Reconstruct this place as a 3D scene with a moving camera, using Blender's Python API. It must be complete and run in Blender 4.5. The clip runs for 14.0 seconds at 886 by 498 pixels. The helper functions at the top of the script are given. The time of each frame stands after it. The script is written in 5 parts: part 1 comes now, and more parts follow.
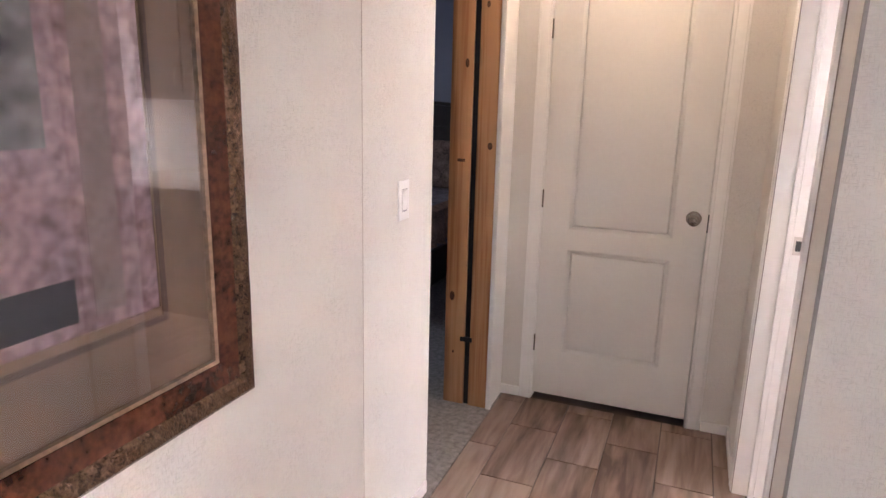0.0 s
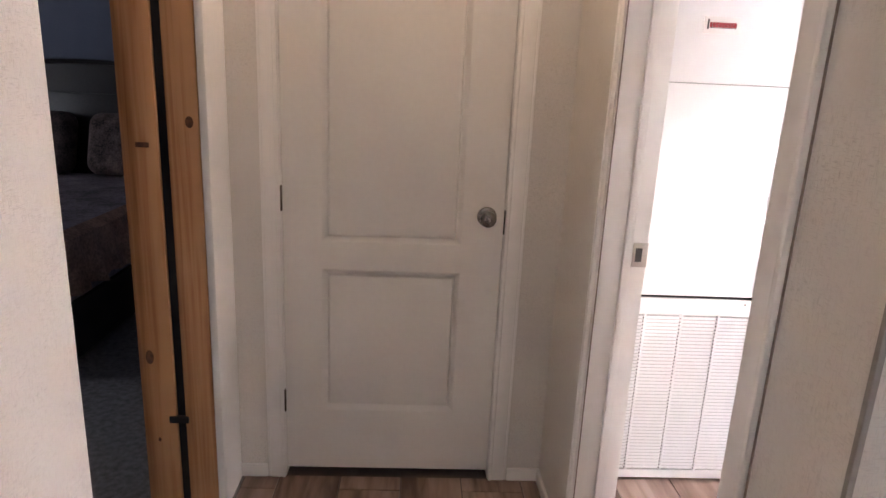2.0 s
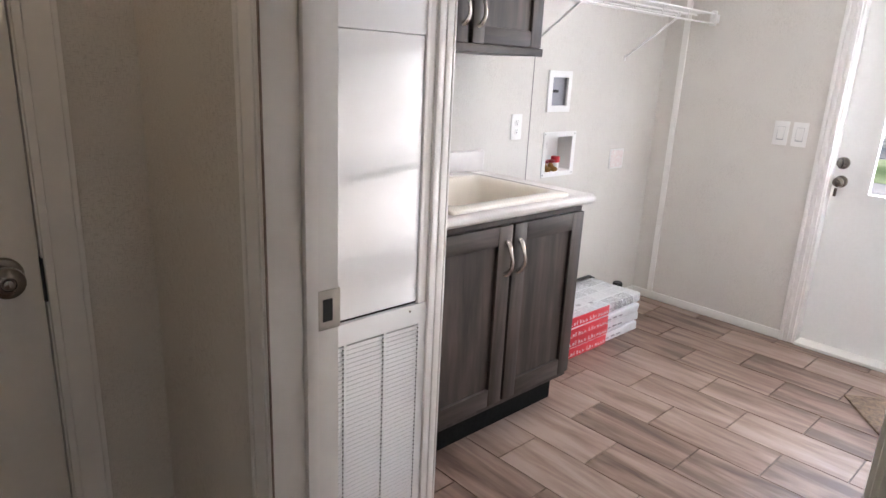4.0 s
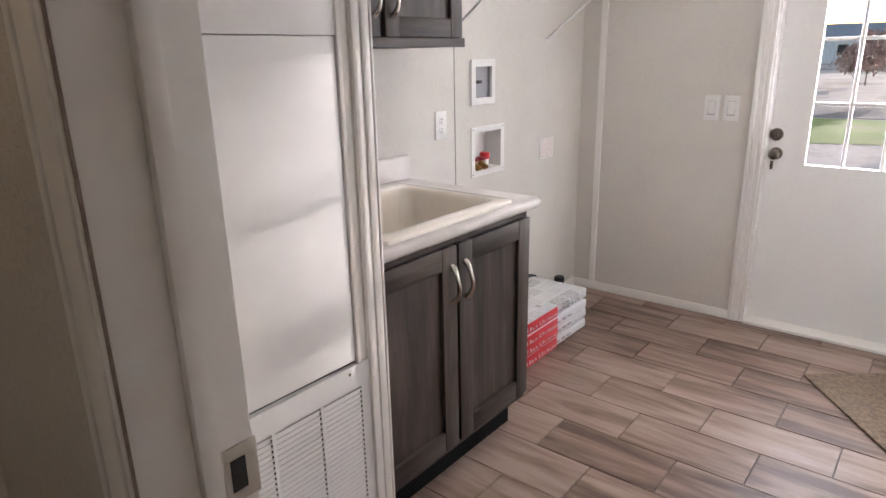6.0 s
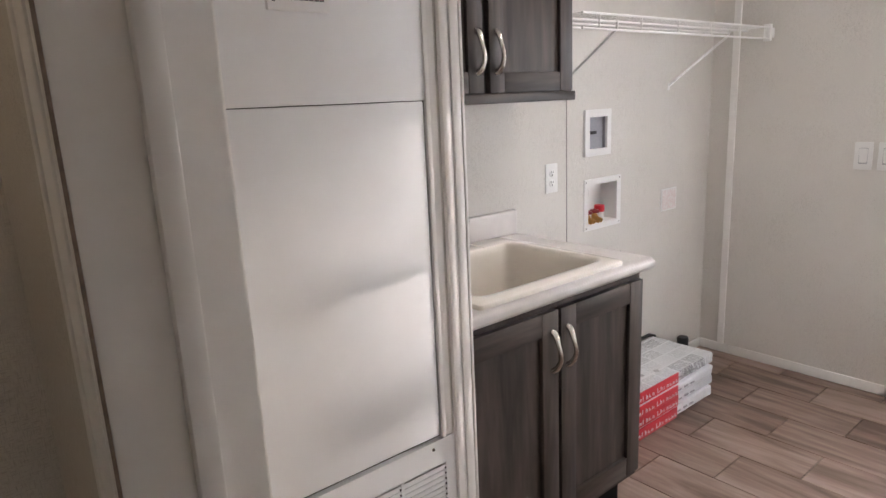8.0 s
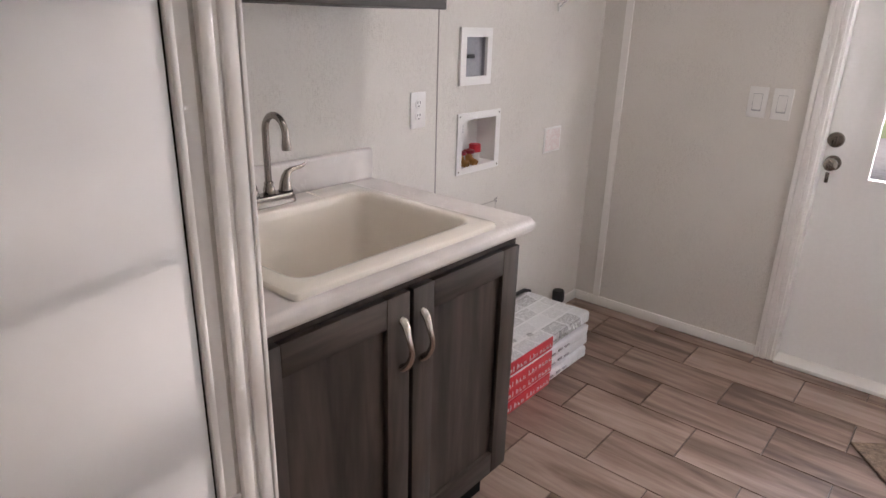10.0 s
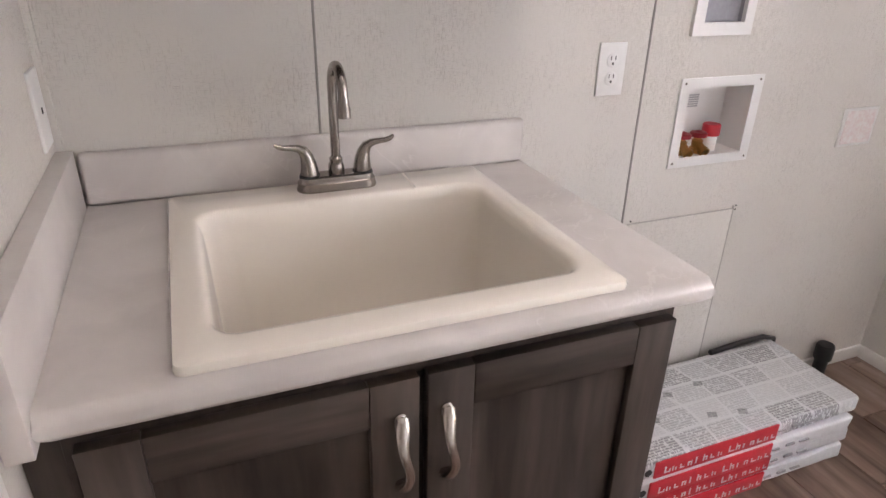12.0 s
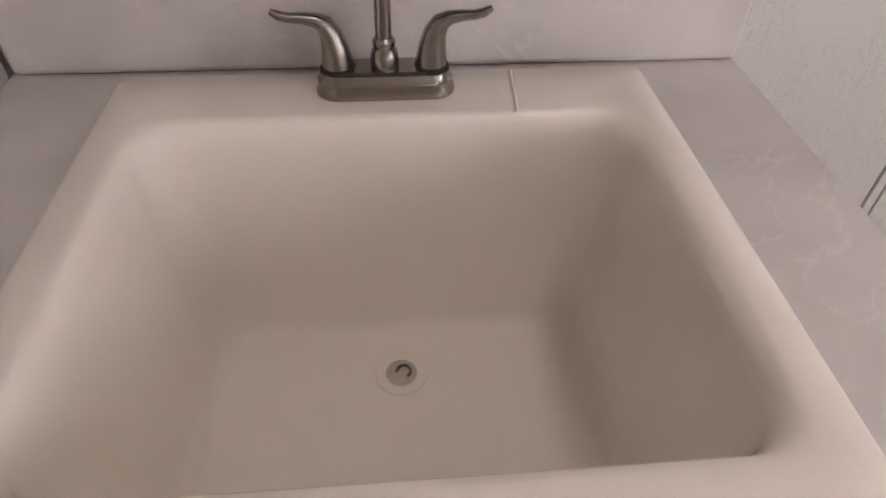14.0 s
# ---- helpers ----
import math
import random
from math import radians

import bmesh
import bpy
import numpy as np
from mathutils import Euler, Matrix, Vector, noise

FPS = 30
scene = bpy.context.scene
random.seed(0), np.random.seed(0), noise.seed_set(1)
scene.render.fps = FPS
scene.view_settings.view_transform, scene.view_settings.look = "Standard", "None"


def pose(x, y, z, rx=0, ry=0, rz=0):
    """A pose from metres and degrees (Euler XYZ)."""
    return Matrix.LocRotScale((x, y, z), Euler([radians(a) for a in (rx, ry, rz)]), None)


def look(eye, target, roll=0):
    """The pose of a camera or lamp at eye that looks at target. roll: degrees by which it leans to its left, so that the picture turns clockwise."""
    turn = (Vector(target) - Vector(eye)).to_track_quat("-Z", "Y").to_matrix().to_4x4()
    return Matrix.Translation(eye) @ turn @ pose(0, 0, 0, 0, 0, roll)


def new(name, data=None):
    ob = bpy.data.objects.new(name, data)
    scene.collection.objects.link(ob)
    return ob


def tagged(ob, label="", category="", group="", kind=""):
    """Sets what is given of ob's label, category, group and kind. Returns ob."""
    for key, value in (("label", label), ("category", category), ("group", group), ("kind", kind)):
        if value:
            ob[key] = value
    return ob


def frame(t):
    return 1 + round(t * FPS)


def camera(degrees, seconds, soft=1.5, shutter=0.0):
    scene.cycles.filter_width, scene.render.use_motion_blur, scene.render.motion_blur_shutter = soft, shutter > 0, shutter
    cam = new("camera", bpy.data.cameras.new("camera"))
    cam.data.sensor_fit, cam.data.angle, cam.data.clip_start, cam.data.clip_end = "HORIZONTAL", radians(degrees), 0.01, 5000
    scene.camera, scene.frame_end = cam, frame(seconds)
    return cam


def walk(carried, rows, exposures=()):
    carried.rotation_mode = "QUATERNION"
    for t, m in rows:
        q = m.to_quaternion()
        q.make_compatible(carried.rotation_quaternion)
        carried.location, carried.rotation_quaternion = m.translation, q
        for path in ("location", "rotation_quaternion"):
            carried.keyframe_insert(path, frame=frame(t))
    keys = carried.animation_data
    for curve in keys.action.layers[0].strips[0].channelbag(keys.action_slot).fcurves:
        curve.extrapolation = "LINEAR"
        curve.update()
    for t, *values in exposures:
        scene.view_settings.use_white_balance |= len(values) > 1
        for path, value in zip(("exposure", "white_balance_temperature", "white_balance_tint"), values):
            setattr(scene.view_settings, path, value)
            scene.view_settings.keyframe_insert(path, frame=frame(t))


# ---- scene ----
cam = camera(69.9, 14.0)
PATH = [
    (0, (3.55, 2.885, 1.462), (2.841, 4.698, 1.003), 1.4),
    (0.5, (3.433, 3.109, 1.47), (3.016, 5.005, 0.987), 1.3),
    (1, (3.347, 3.291, 1.432), (3.121, 5.215, 0.935), 2.2),
    (1.5, (3.342, 3.565, 1.424), (3.25, 5.5, 0.926), 2.6),
    (2, (3.337, 3.78, 1.402), (3.428, 5.713, 0.895), 2.6),
    (2.5, (3.308, 4.013, 1.384), (3.853, 5.873, 0.889), 2.1),
    (3, (3.304, 4.209, 1.379), (4.304, 5.862, 0.86), 2.5),
    (3.5, (3.354, 4.401, 1.363), (4.578, 5.891, 0.831), 2.3),
    (4, (3.42, 4.559, 1.359), (4.738, 5.96, 0.81), 2.7),
    (4.2, (3.439, 4.578, 1.36), (4.795, 5.933, 0.79), 2.4),
    (6.3, (3.664, 4.837, 1.416), (5.144, 6.05, 0.832), -1.3),
    (6.5, (3.689, 4.822, 1.441), (5.109, 6.129, 0.918), -1.9),
    (7, (3.714, 4.797, 1.49), (4.974, 6.298, 1.091), -3.5),
    (7.5, (3.71, 4.793, 1.474), (4.911, 6.336, 1.058), -3.1),
    (8, (3.74, 4.836, 1.43), (4.973, 6.346, 0.981), -2.7),
    (8.5, (3.797, 4.938, 1.405), (5.134, 6.341, 0.91), -1.7),
    (9, (3.876, 5.037, 1.396), (5.377, 6.238, 0.848), -0.3),
    (9.2, (3.912, 5.062, 1.398), (5.428, 6.224, 0.822), 0.1),
    (11.3, (4.635, 5.207, 1.367), (5.716, 6.671, 0.537), 2.5),
    (11.5, (4.693, 5.249, 1.361), (5.695, 6.759, 0.515), 2.3),
    (12, (4.83, 5.321, 1.352), (5.516, 6.991, 0.493), 1.3),
    (12.5, (4.971, 5.334, 1.357), (5.244, 7.105, 0.468), -0.2),
    (13, (5.036, 5.439, 1.337), (5.213, 7.152, 0.318), 0.0),
    (13.5, (5.066, 5.655, 1.307), (5.251, 7.272, 0.144), 0.9),
    (14, (5.081, 5.827, 1.293), (5.229, 7.267, -0.087), 1.5),
]
EXPOSURES = [(0.0, 3.15, 6200, 26), (0.5, 3.05, 6250, 26), (1.0, 2.88, 6300, 25), (1.5, 2.78, 6350, 25), (2.3, 2.42, 6400, 26), (3.0, 2.0, 6350, 25), (4.0, 1.5, 6100, 17), (6.5, 0.98, 6500, 20), (7.5, 0.80, 6600, 21), (8.0, 0.98, 6400, 18), (8.5, 0.82, 6500, 20), (9.0, 0.66, 6500, 21), (11.5, 0.93, 6600, 23), (12.5, 0.86, 6500, 22), (14.0, 0.55, 6750, 27)]
walk(cam, [(t, look(eye, target, roll)) for t, eye, target, roll in PATH], EXPOSURES)

# ---- world, sun, lights ----
SUN_TO = Vector((1.0, -0.17, 0.122)).normalized()
world = bpy.data.worlds.new("sky")
scene.world = world
world.use_nodes = True
wn = world.node_tree.nodes
sky = wn.new("ShaderNodeTexSky")
sky.sky_type = "NISHITA"
sky.sun_disc = False
sky.sun_elevation = math.asin(SUN_TO.z)
sky.sun_rotation = math.atan2(SUN_TO.x, SUN_TO.y)
wn["Background"].inputs["Strength"].default_value = 0.15
world.node_tree.links.new(sky.outputs["Color"], wn["Background"].inputs["Color"])


def lamp(name, kind, energy, color, m, size=None, size_y=None):
    data = bpy.data.lights.new(name, kind)
    data.energy, data.color = energy, color
    if kind == "AREA":
        data.shape, data.size, data.size_y = "RECTANGLE", size, size_y
    ob = new(name, data)
    ob.matrix_world = m
    return ob


sun = lamp("sun", "SUN", 3.3, (1.0, 0.93, 0.84), look(SUN_TO * 20, (0, 0, 0)))
sun.data.angle = radians(0.5)
# sky stand-ins: unseen fill panels outside the back door and at living room windows
lamp("sky_daylight", "AREA", 50.0, (0.86, 0.94, 1.0), look((8.7, 4.05, 1.75), (7.1, 5.17, 1.30)), 1.5, 1.9)
lamp("sky_daylight", "AREA", 620.0, (0.88, 0.95, 1.0), look((8.7, 6.65, 1.75), (7.1, 5.17, 1.30)), 1.5, 1.9)
lamp("sky_daylight", "AREA", 67.0, (0.93, 0.96, 1.0), look((8.7, 5.17, 3.0), (7.1, 5.17, 1.30)), 1.6, 1.2)
lamp("window_daylight", "AREA", 0.50, (0.30, 0.60, 1.0), look((7.05, 1.2, 1.45), (2.7, 3.4, 1.2)), 0.9, 1.1)
lamp("window_daylight", "AREA", 0.2, (0.30, 0.60, 1.0), look((3.5, 0.42, 1.45), (3.5, 3.0, 1.2)), 0.9, 1.1)
# added fill that lifts the dark bedroom
lamp("bedroom_daylight", "AREA", 1.7, (0.80, 0.88, 1.0), look((-1.22, 6.2, 1.45), (1.0, 6.6, 1.0)), 1.0, 1.0)
HALL_LIGHT, HALL_GLOW, HALL_TINT = (3.27, 5.42), 3.0, (1.0, 0.75, 0.46)
# utility room lamp is an added fill that evens out the walls
UTILITY_FILL, UTILITY_GLOW, UTILITY_TINT = (5.60, 5.60), 16.0, (1.0, 0.94, 0.87)

# ---- materials ----


def material(name, color, rough=0.6, metal=0.0, spread=0.06, scale=6.0, fine=90.0, bump=0.15, stretch=(1, 1, 1), spec=0.5, tint=None, coat=0.0):
    """Base colour varied at two scales, with a fine bump."""
    mat = bpy.data.materials.new(name)
    mat.use_nodes = True
    nt = mat.node_tree
    b = nt.nodes["Principled BSDF"]
    b.inputs["Roughness"].default_value = rough
    b.inputs["Metallic"].default_value = metal
    b.inputs["Specular IOR Level"].default_value = spec
    b.inputs["Coat Weight"].default_value = coat
    co = nt.nodes.new("ShaderNodeTexCoord")
    mp = nt.nodes.new("ShaderNodeMapping")
    mp.inputs["Scale"].default_value = stretch
    nt.links.new(co.outputs["Object"], mp.inputs["Vector"])
    n1 = nt.nodes.new("ShaderNodeTexNoise")
    n1.inputs["Scale"].default_value, n1.inputs["Detail"].default_value = scale, 4
    n2 = nt.nodes.new("ShaderNodeTexNoise")
    n2.inputs["Scale"].default_value, n2.inputs["Detail"].default_value = fine, 3
    for n in (n1, n2):
        nt.links.new(mp.outputs["Vector"], n.inputs["Vector"])
    add = nt.nodes.new("ShaderNodeMath")
    add.operation = "ADD"
    nt.links.new(n1.outputs["Fac"], add.inputs[0])
    nt.links.new(n2.outputs["Fac"], add.inputs[1])
    ramp = nt.nodes.new("ShaderNodeValToRGB")
    lo = tint if tint else tuple(c * (1 - 2 * spread) for c in color)
    ramp.color_ramp.elements[0].position, ramp.color_ramp.elements[0].color = 0.35, (*lo, 1)
    ramp.color_ramp.elements[1].position, ramp.color_ramp.elements[1].color = 0.65, (*(min(1, c * (1 + spread)) for c in color), 1)
    half = nt.nodes.new("ShaderNodeMath")
    half.operation = "MULTIPLY"
    half.inputs[1].default_value = 0.5
    nt.links.new(add.outputs[0], half.inputs[0])
    nt.links.new(half.outputs[0], ramp.inputs["Fac"])
    nt.links.new(ramp.outputs["Color"], b.inputs["Base Color"])
    if bump:
        bn = nt.nodes.new("ShaderNodeBump")
        bn.inputs["Strength"].default_value, bn.inputs["Distance"].default_value = bump, 0.002
        nt.links.new(n2.outputs["Fac"], bn.inputs["Height"])
        nt.links.new(bn.outputs["Normal"], b.inputs["Normal"])
    return mat


def tex(nt, kind, links=(), **values):
    n = nt.nodes.new(kind)
    for k, v in values.items():
        n.inputs[k.replace("_", " ")].default_value = v
    for out, name in links:
        nt.links.new(out, n.inputs[name])
    return n


def math_node(nt, op, a, b=None, c=None):
    n = nt.nodes.new("ShaderNodeMath")
    n.operation = op
    for i, v in enumerate((a, b, c)):
        if v is None:
            continue
        if isinstance(v, (int, float)):
            n.inputs[i].default_value = v
        else:
            nt.links.new(v, n.inputs[i])
    return n.outputs[0]


def ramp_node(nt, fac, stops):
    n = nt.nodes.new("ShaderNodeValToRGB")
    el = n.color_ramp.elements
    while len(el) < len(stops):
        el.new(0.5)
    for e, (p, c) in zip(el, stops):
        e.position, e.color = p, (*c, 1)
    nt.links.new(fac, n.inputs["Fac"])
    return n.outputs["Color"]


def wallboard(name, color, dark):
    """Vinyl-faced gypsum board printed with a woven linen pattern: short threads both ways, in patches."""
    mat = bpy.data.materials.new(name)
    mat.use_nodes = True
    nt = mat.node_tree
    b = nt.nodes["Principled BSDF"]
    b.inputs["Roughness"].default_value = 0.62
    b.inputs["Specular IOR Level"].default_value = 0.3
    co = nt.nodes.new("ShaderNodeTexCoord").outputs["Object"]
    across = tex(nt, "ShaderNodeMapping", [(co, "Vector")], Scale=(85, 85, 620))
    upright = tex(nt, "ShaderNodeMapping", [(co, "Vector")], Scale=(620, 620, 80))
    a = tex(nt, "ShaderNodeTexNoise", [(across.outputs[0], "Vector")], Scale=1.0, Detail=2.0)
    u = tex(nt, "ShaderNodeTexNoise", [(upright.outputs[0], "Vector")], Scale=1.0, Detail=2.0)
    patch = tex(nt, "ShaderNodeTexNoise", [(co, "Vector")], Scale=7.0, Detail=3.0)
    cloud = tex(nt, "ShaderNodeTexNoise", [(co, "Vector")], Scale=1.3, Detail=2.0)
    threads = math_node(nt, "MAXIMUM", a.outputs["Fac"], u.outputs["Fac"])
    sel = math_node(nt, "MULTIPLY", math_node(nt, "SUBTRACT", threads, 0.55), 4.4)
    sel = math_node(nt, "MULTIPLY", sel, math_node(nt, "MULTIPLY_ADD", patch.outputs["Fac"], 1.5, -0.45))
    sel = math_node(nt, "ADD", sel, math_node(nt, "MULTIPLY_ADD", cloud.outputs["Fac"], 0.5, -0.2))
    nt.links.new(ramp_node(nt, sel, [(0.0, color), (0.62, dark)]), b.inputs["Base Color"])
    bn = tex(nt, "ShaderNodeBump", [(threads, "Height")], Strength=0.12, Distance=0.001)
    nt.links.new(bn.outputs["Normal"], b.inputs["Normal"])
    return mat


def planks(name, tones, axis="x", by_object=True, rough=0.45, grain=55.0, contrast=0.5, knots=False, coat=0.0, vary=0.16, stretch=0.09, lo=0.3, hi=0.7):
    """Wood grain along one axis, each piece with its own tone and its own stretch of the grain."""
    mat = bpy.data.materials.new(name)
    mat.use_nodes = True
    nt = mat.node_tree
    b = nt.nodes["Principled BSDF"]
    b.inputs["Roughness"].default_value = rough
    b.inputs["Coat Weight"].default_value = coat
    b.inputs["Specular IOR Level"].default_value = 0.35
    co = nt.nodes.new("ShaderNodeTexCoord").outputs["Object"]
    rnd = nt.nodes.new("ShaderNodeObjectInfo").outputs["Random"] if by_object else None
    geo_rnd = nt.nodes.new("ShaderNodeNewGeometry").outputs["Random Per Island"] if not by_object else rnd
    shift = tex(nt, "ShaderNodeCombineXYZ")
    for i in range(3):
        nt.links.new(math_node(nt, "MULTIPLY", geo_rnd, 37.0 + 11 * i), shift.inputs[i])
    moved = nt.nodes.new("ShaderNodeVectorMath")
    nt.links.new(co, moved.inputs[0])
    nt.links.new(shift.outputs[0], moved.inputs[1])
    long, cross = stretch, 1.0
    s = {"x": (long, cross, cross), "y": (cross, long, cross), "z": (cross, cross, long)}[axis]
    g = tex(nt, "ShaderNodeMapping", [(moved.outputs[0], "Vector")], Scale=tuple(grain * v for v in s))
    n1 = tex(nt, "ShaderNodeTexNoise", [(g.outputs[0], "Vector")], Scale=1.0, Detail=6.0, Distortion=0.6)
    g2 = tex(nt, "ShaderNodeMapping", [(moved.outputs[0], "Vector")], Scale=tuple(grain * 0.22 * v for v in s))
    n2 = tex(nt, "ShaderNodeTexNoise", [(g2.outputs[0], "Vector")], Scale=1.0, Detail=4.0, Distortion=1.6)
    f = math_node(nt, "ADD", math_node(nt, "MULTIPLY", n1.outputs["Fac"], contrast), math_node(nt, "MULTIPLY", n2.outputs["Fac"], 1.0 - contrast))
    f = math_node(nt, "ADD", f, math_node(nt, "MULTIPLY_ADD", geo_rnd, vary, -vary / 2))
    if knots:
        v = tex(nt, "ShaderNodeTexVoronoi", [(tex(nt, "ShaderNodeMapping", [(moved.outputs[0], "Vector")], Scale=(9, 9, 3.2)).outputs[0], "Vector")], Scale=1.0)
        k = math_node(nt, "MULTIPLY", math_node(nt, "LESS_THAN", v.outputs["Distance"], 0.12), -0.3)
        f = math_node(nt, "ADD", f, k)
    n = len(tones) - 1
    col = ramp_node(nt, f, [(lo + (hi - lo) * i / n, c) for i, c in enumerate(tones)])
    nt.links.new(col, b.inputs["Base Color"])
    bn = tex(nt, "ShaderNodeBump", [(n1.outputs["Fac"], "Height")], Strength=0.2, Distance=0.002)
    nt.links.new(bn.outputs["Normal"], b.inputs["Normal"])
    return mat


def marbled(name, dark, light, vein):
    """Laminate printed with soft clouds and a few pale, wandering veins."""
    mat = bpy.data.materials.new(name)
    mat.use_nodes = True
    nt = mat.node_tree
    b = nt.nodes["Principled BSDF"]
    b.inputs["Roughness"].default_value = 0.30
    b.inputs["Specular IOR Level"].default_value = 0.4
    co = nt.nodes.new("ShaderNodeTexCoord").outputs["Object"]
    cloud = tex(nt, "ShaderNodeTexNoise", [(co, "Vector")], Scale=5.5, Detail=5.0, Distortion=0.8)
    col = ramp_node(nt, cloud.outputs["Fac"], [(0.36, dark), (0.62, light)])
    run = tex(nt, "ShaderNodeTexNoise", [(co, "Vector")], Scale=7.0, Detail=6.0, Distortion=1.8)
    near = math_node(nt, "SUBTRACT", 1.0, math_node(nt, "MULTIPLY", math_node(nt, "ABSOLUTE", math_node(nt, "SUBTRACT", run.outputs["Fac"], 0.5)), 60.0))
    spread = tex(nt, "ShaderNodeTexNoise", [(co, "Vector")], Scale=4.0, Detail=2.0)
    some = math_node(nt, "MULTIPLY", math_node(nt, "SUBTRACT", spread.outputs["Fac"], 0.52), 5.0)
    fac = math_node(nt, "MINIMUM", math_node(nt, "MULTIPLY", math_node(nt, "MAXIMUM", near, 0.0), math_node(nt, "MAXIMUM", some, 0.0)), 0.4)
    mix = nt.nodes.new("ShaderNodeMixRGB")
    mix.inputs["Color2"].default_value = (*vein, 1)
    nt.links.new(fac, mix.inputs["Fac"])
    nt.links.new(col, mix.inputs["Color1"])
    nt.links.new(mix.outputs["Color"], b.inputs["Base Color"])
    return mat


def clear_glass(name, rough=0.0, tint=(1, 1, 1), ior=1.45):
    mat = bpy.data.materials.new(name)
    mat.use_nodes = True
    b = mat.node_tree.nodes["Principled BSDF"]
    b.inputs["Transmission Weight"].default_value = 1.0
    b.inputs["Roughness"].default_value = rough
    b.inputs["IOR"].default_value = ior
    b.inputs["Base Color"].default_value = (*tint, 1)
    return mat


M_wall = wallboard("linen_wallboard", (0.685, 0.655, 0.61), (0.465, 0.43, 0.39))
M_ceiling = material("ceiling_texture", (0.78, 0.77, 0.74), 0.9, fine=60, bump=0.5)
M_trim = material("white_trim_paint", (0.83, 0.81, 0.78), 0.42, spread=0.015, scale=3, fine=40, bump=0.02)
M_door = material("white_door_paint", (0.72, 0.695, 0.655), 0.42, spread=0.015, scale=2.5, fine=60, bump=0.02)
M_xdoor = material("white_steel_door_paint", (0.80, 0.79, 0.77), 0.4, spread=0.015, scale=2, fine=60, bump=0.03)
M_furnace = material("white_enamel_sheet", (0.82, 0.82, 0.82), 0.36, spread=0.012, scale=2.0, fine=14, bump=0.12)
# near-black for sheets that paint the shade behind panel and door gaps
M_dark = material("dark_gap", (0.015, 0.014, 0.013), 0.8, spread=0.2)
M_black = material("black_plastic", (0.012, 0.012, 0.013), 0.45, spread=0.2)
M_plate = material("white_plastic", (0.80, 0.79, 0.77), 0.35, spread=0.01, bump=0.0)
# grey that paints the shade seen between the louvre slats
M_louvre_shade = material("louvre_gap_shade", (0.50, 0.50, 0.50), 0.7, spread=0.05, bump=0.0)
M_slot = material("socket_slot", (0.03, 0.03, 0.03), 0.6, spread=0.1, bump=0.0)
M_nickel = material("brushed_nickel", (0.33, 0.30, 0.275), 0.24, 1.0, 0.06, 20, 300, 0.06, (1, 1, 0.1))
M_pull = material("polished_nickel_pull", (0.62, 0.58, 0.54), 0.26, 1.0, 0.04, 20, 200, 0.03)
M_knob = material("satin_nickel_knob", (0.27, 0.24, 0.21), 0.25, 1.0, 0.04, 15, 200, 0.03)
M_brass = material("brass", (0.50, 0.29, 0.10), 0.28, 1.0, 0.08, 40, 200, 0.05)
M_red = material("red_plastic", (0.55, 0.02, 0.035), 0.4, spread=0.05, bump=0.0)
M_darkred = material("dark_red_plastic", (0.26, 0.012, 0.02), 0.4, spread=0.08, bump=0.0)
M_sink = material("almond_white_sink", (0.925, 0.872, 0.785), 0.18, spread=0.01, scale=2, fine=10, bump=0.0, coat=0.3)
M_counter = marbled("grey_marbled_laminate", (0.60, 0.563, 0.54), (0.70, 0.66, 0.632), (0.80, 0.765, 0.74))
M_cab = planks("grey_brown_wood", [(0.024, 0.0175, 0.0145), (0.050, 0.0375, 0.031), (0.088, 0.067, 0.055)], "z", True, 0.45, 40, 0.38, vary=0.03, stretch=0.10, lo=0.36, hi=0.66)
M_cab_h = planks("grey_brown_wood_rail", [(0.024, 0.0175, 0.0145), (0.050, 0.0375, 0.031), (0.088, 0.067, 0.055)], "x", True, 0.45, 40, 0.38, vary=0.03, stretch=0.10, lo=0.36, hi=0.66)
M_toe = material("black_toe_board", (0.009, 0.009, 0.009), 0.8, spread=0.2, spec=0.15)
TILE_TONES = [(0.105, 0.064, 0.046), (0.20, 0.133, 0.102), (0.285, 0.202, 0.160), (0.36, 0.268, 0.218)]
M_tile_x = planks("wood_look_tile", TILE_TONES, "x", True, 0.38, 32, 0.35)
M_tile_y = planks("wood_look_tile_lengthwise", TILE_TONES, "y", True, 0.36, 38, 0.30, vary=0.17, stretch=0.12, lo=0.34, hi=0.66)
M_grout = material("grey_grout", (0.13, 0.10, 0.085), 0.85, spread=0.1)
M_carpet = material("grey_carpet", (0.30, 0.275, 0.255), 0.95, spread=0.25, scale=40, fine=420, bump=1.0)
M_pine = planks("knotty_pine", [(0.15, 0.055, 0.02), (0.35, 0.15, 0.058), (0.45, 0.21, 0.088), (0.53, 0.28, 0.13)], "z", True, 0.5, 60, 0.4, stretch=0.03, lo=0.36, hi=0.62)
M_knot = material("pine_knot", (0.13, 0.05, 0.02), 0.6, spread=0.3, scale=60)
M_blue_wall = material("blue_grey_wall_paint", (0.22, 0.245, 0.32), 0.7, spread=0.03)
M_glass = clear_glass("window_glass")
# picture frame
M_frame = material("distressed_bronze_frame", (0.17, 0.100, 0.060), 0.26, 0.7, 0.6, 60, 200, 1.0, tint=(0.016, 0.009, 0.006))
M_frame_in = material("copper_brown_frame", (0.135, 0.048, 0.028), 0.20, 0.6, 0.35, 9, 70, 0.5, tint=(0.030, 0.013, 0.009))

# ---- building blocks ----
ORIGIN = {}


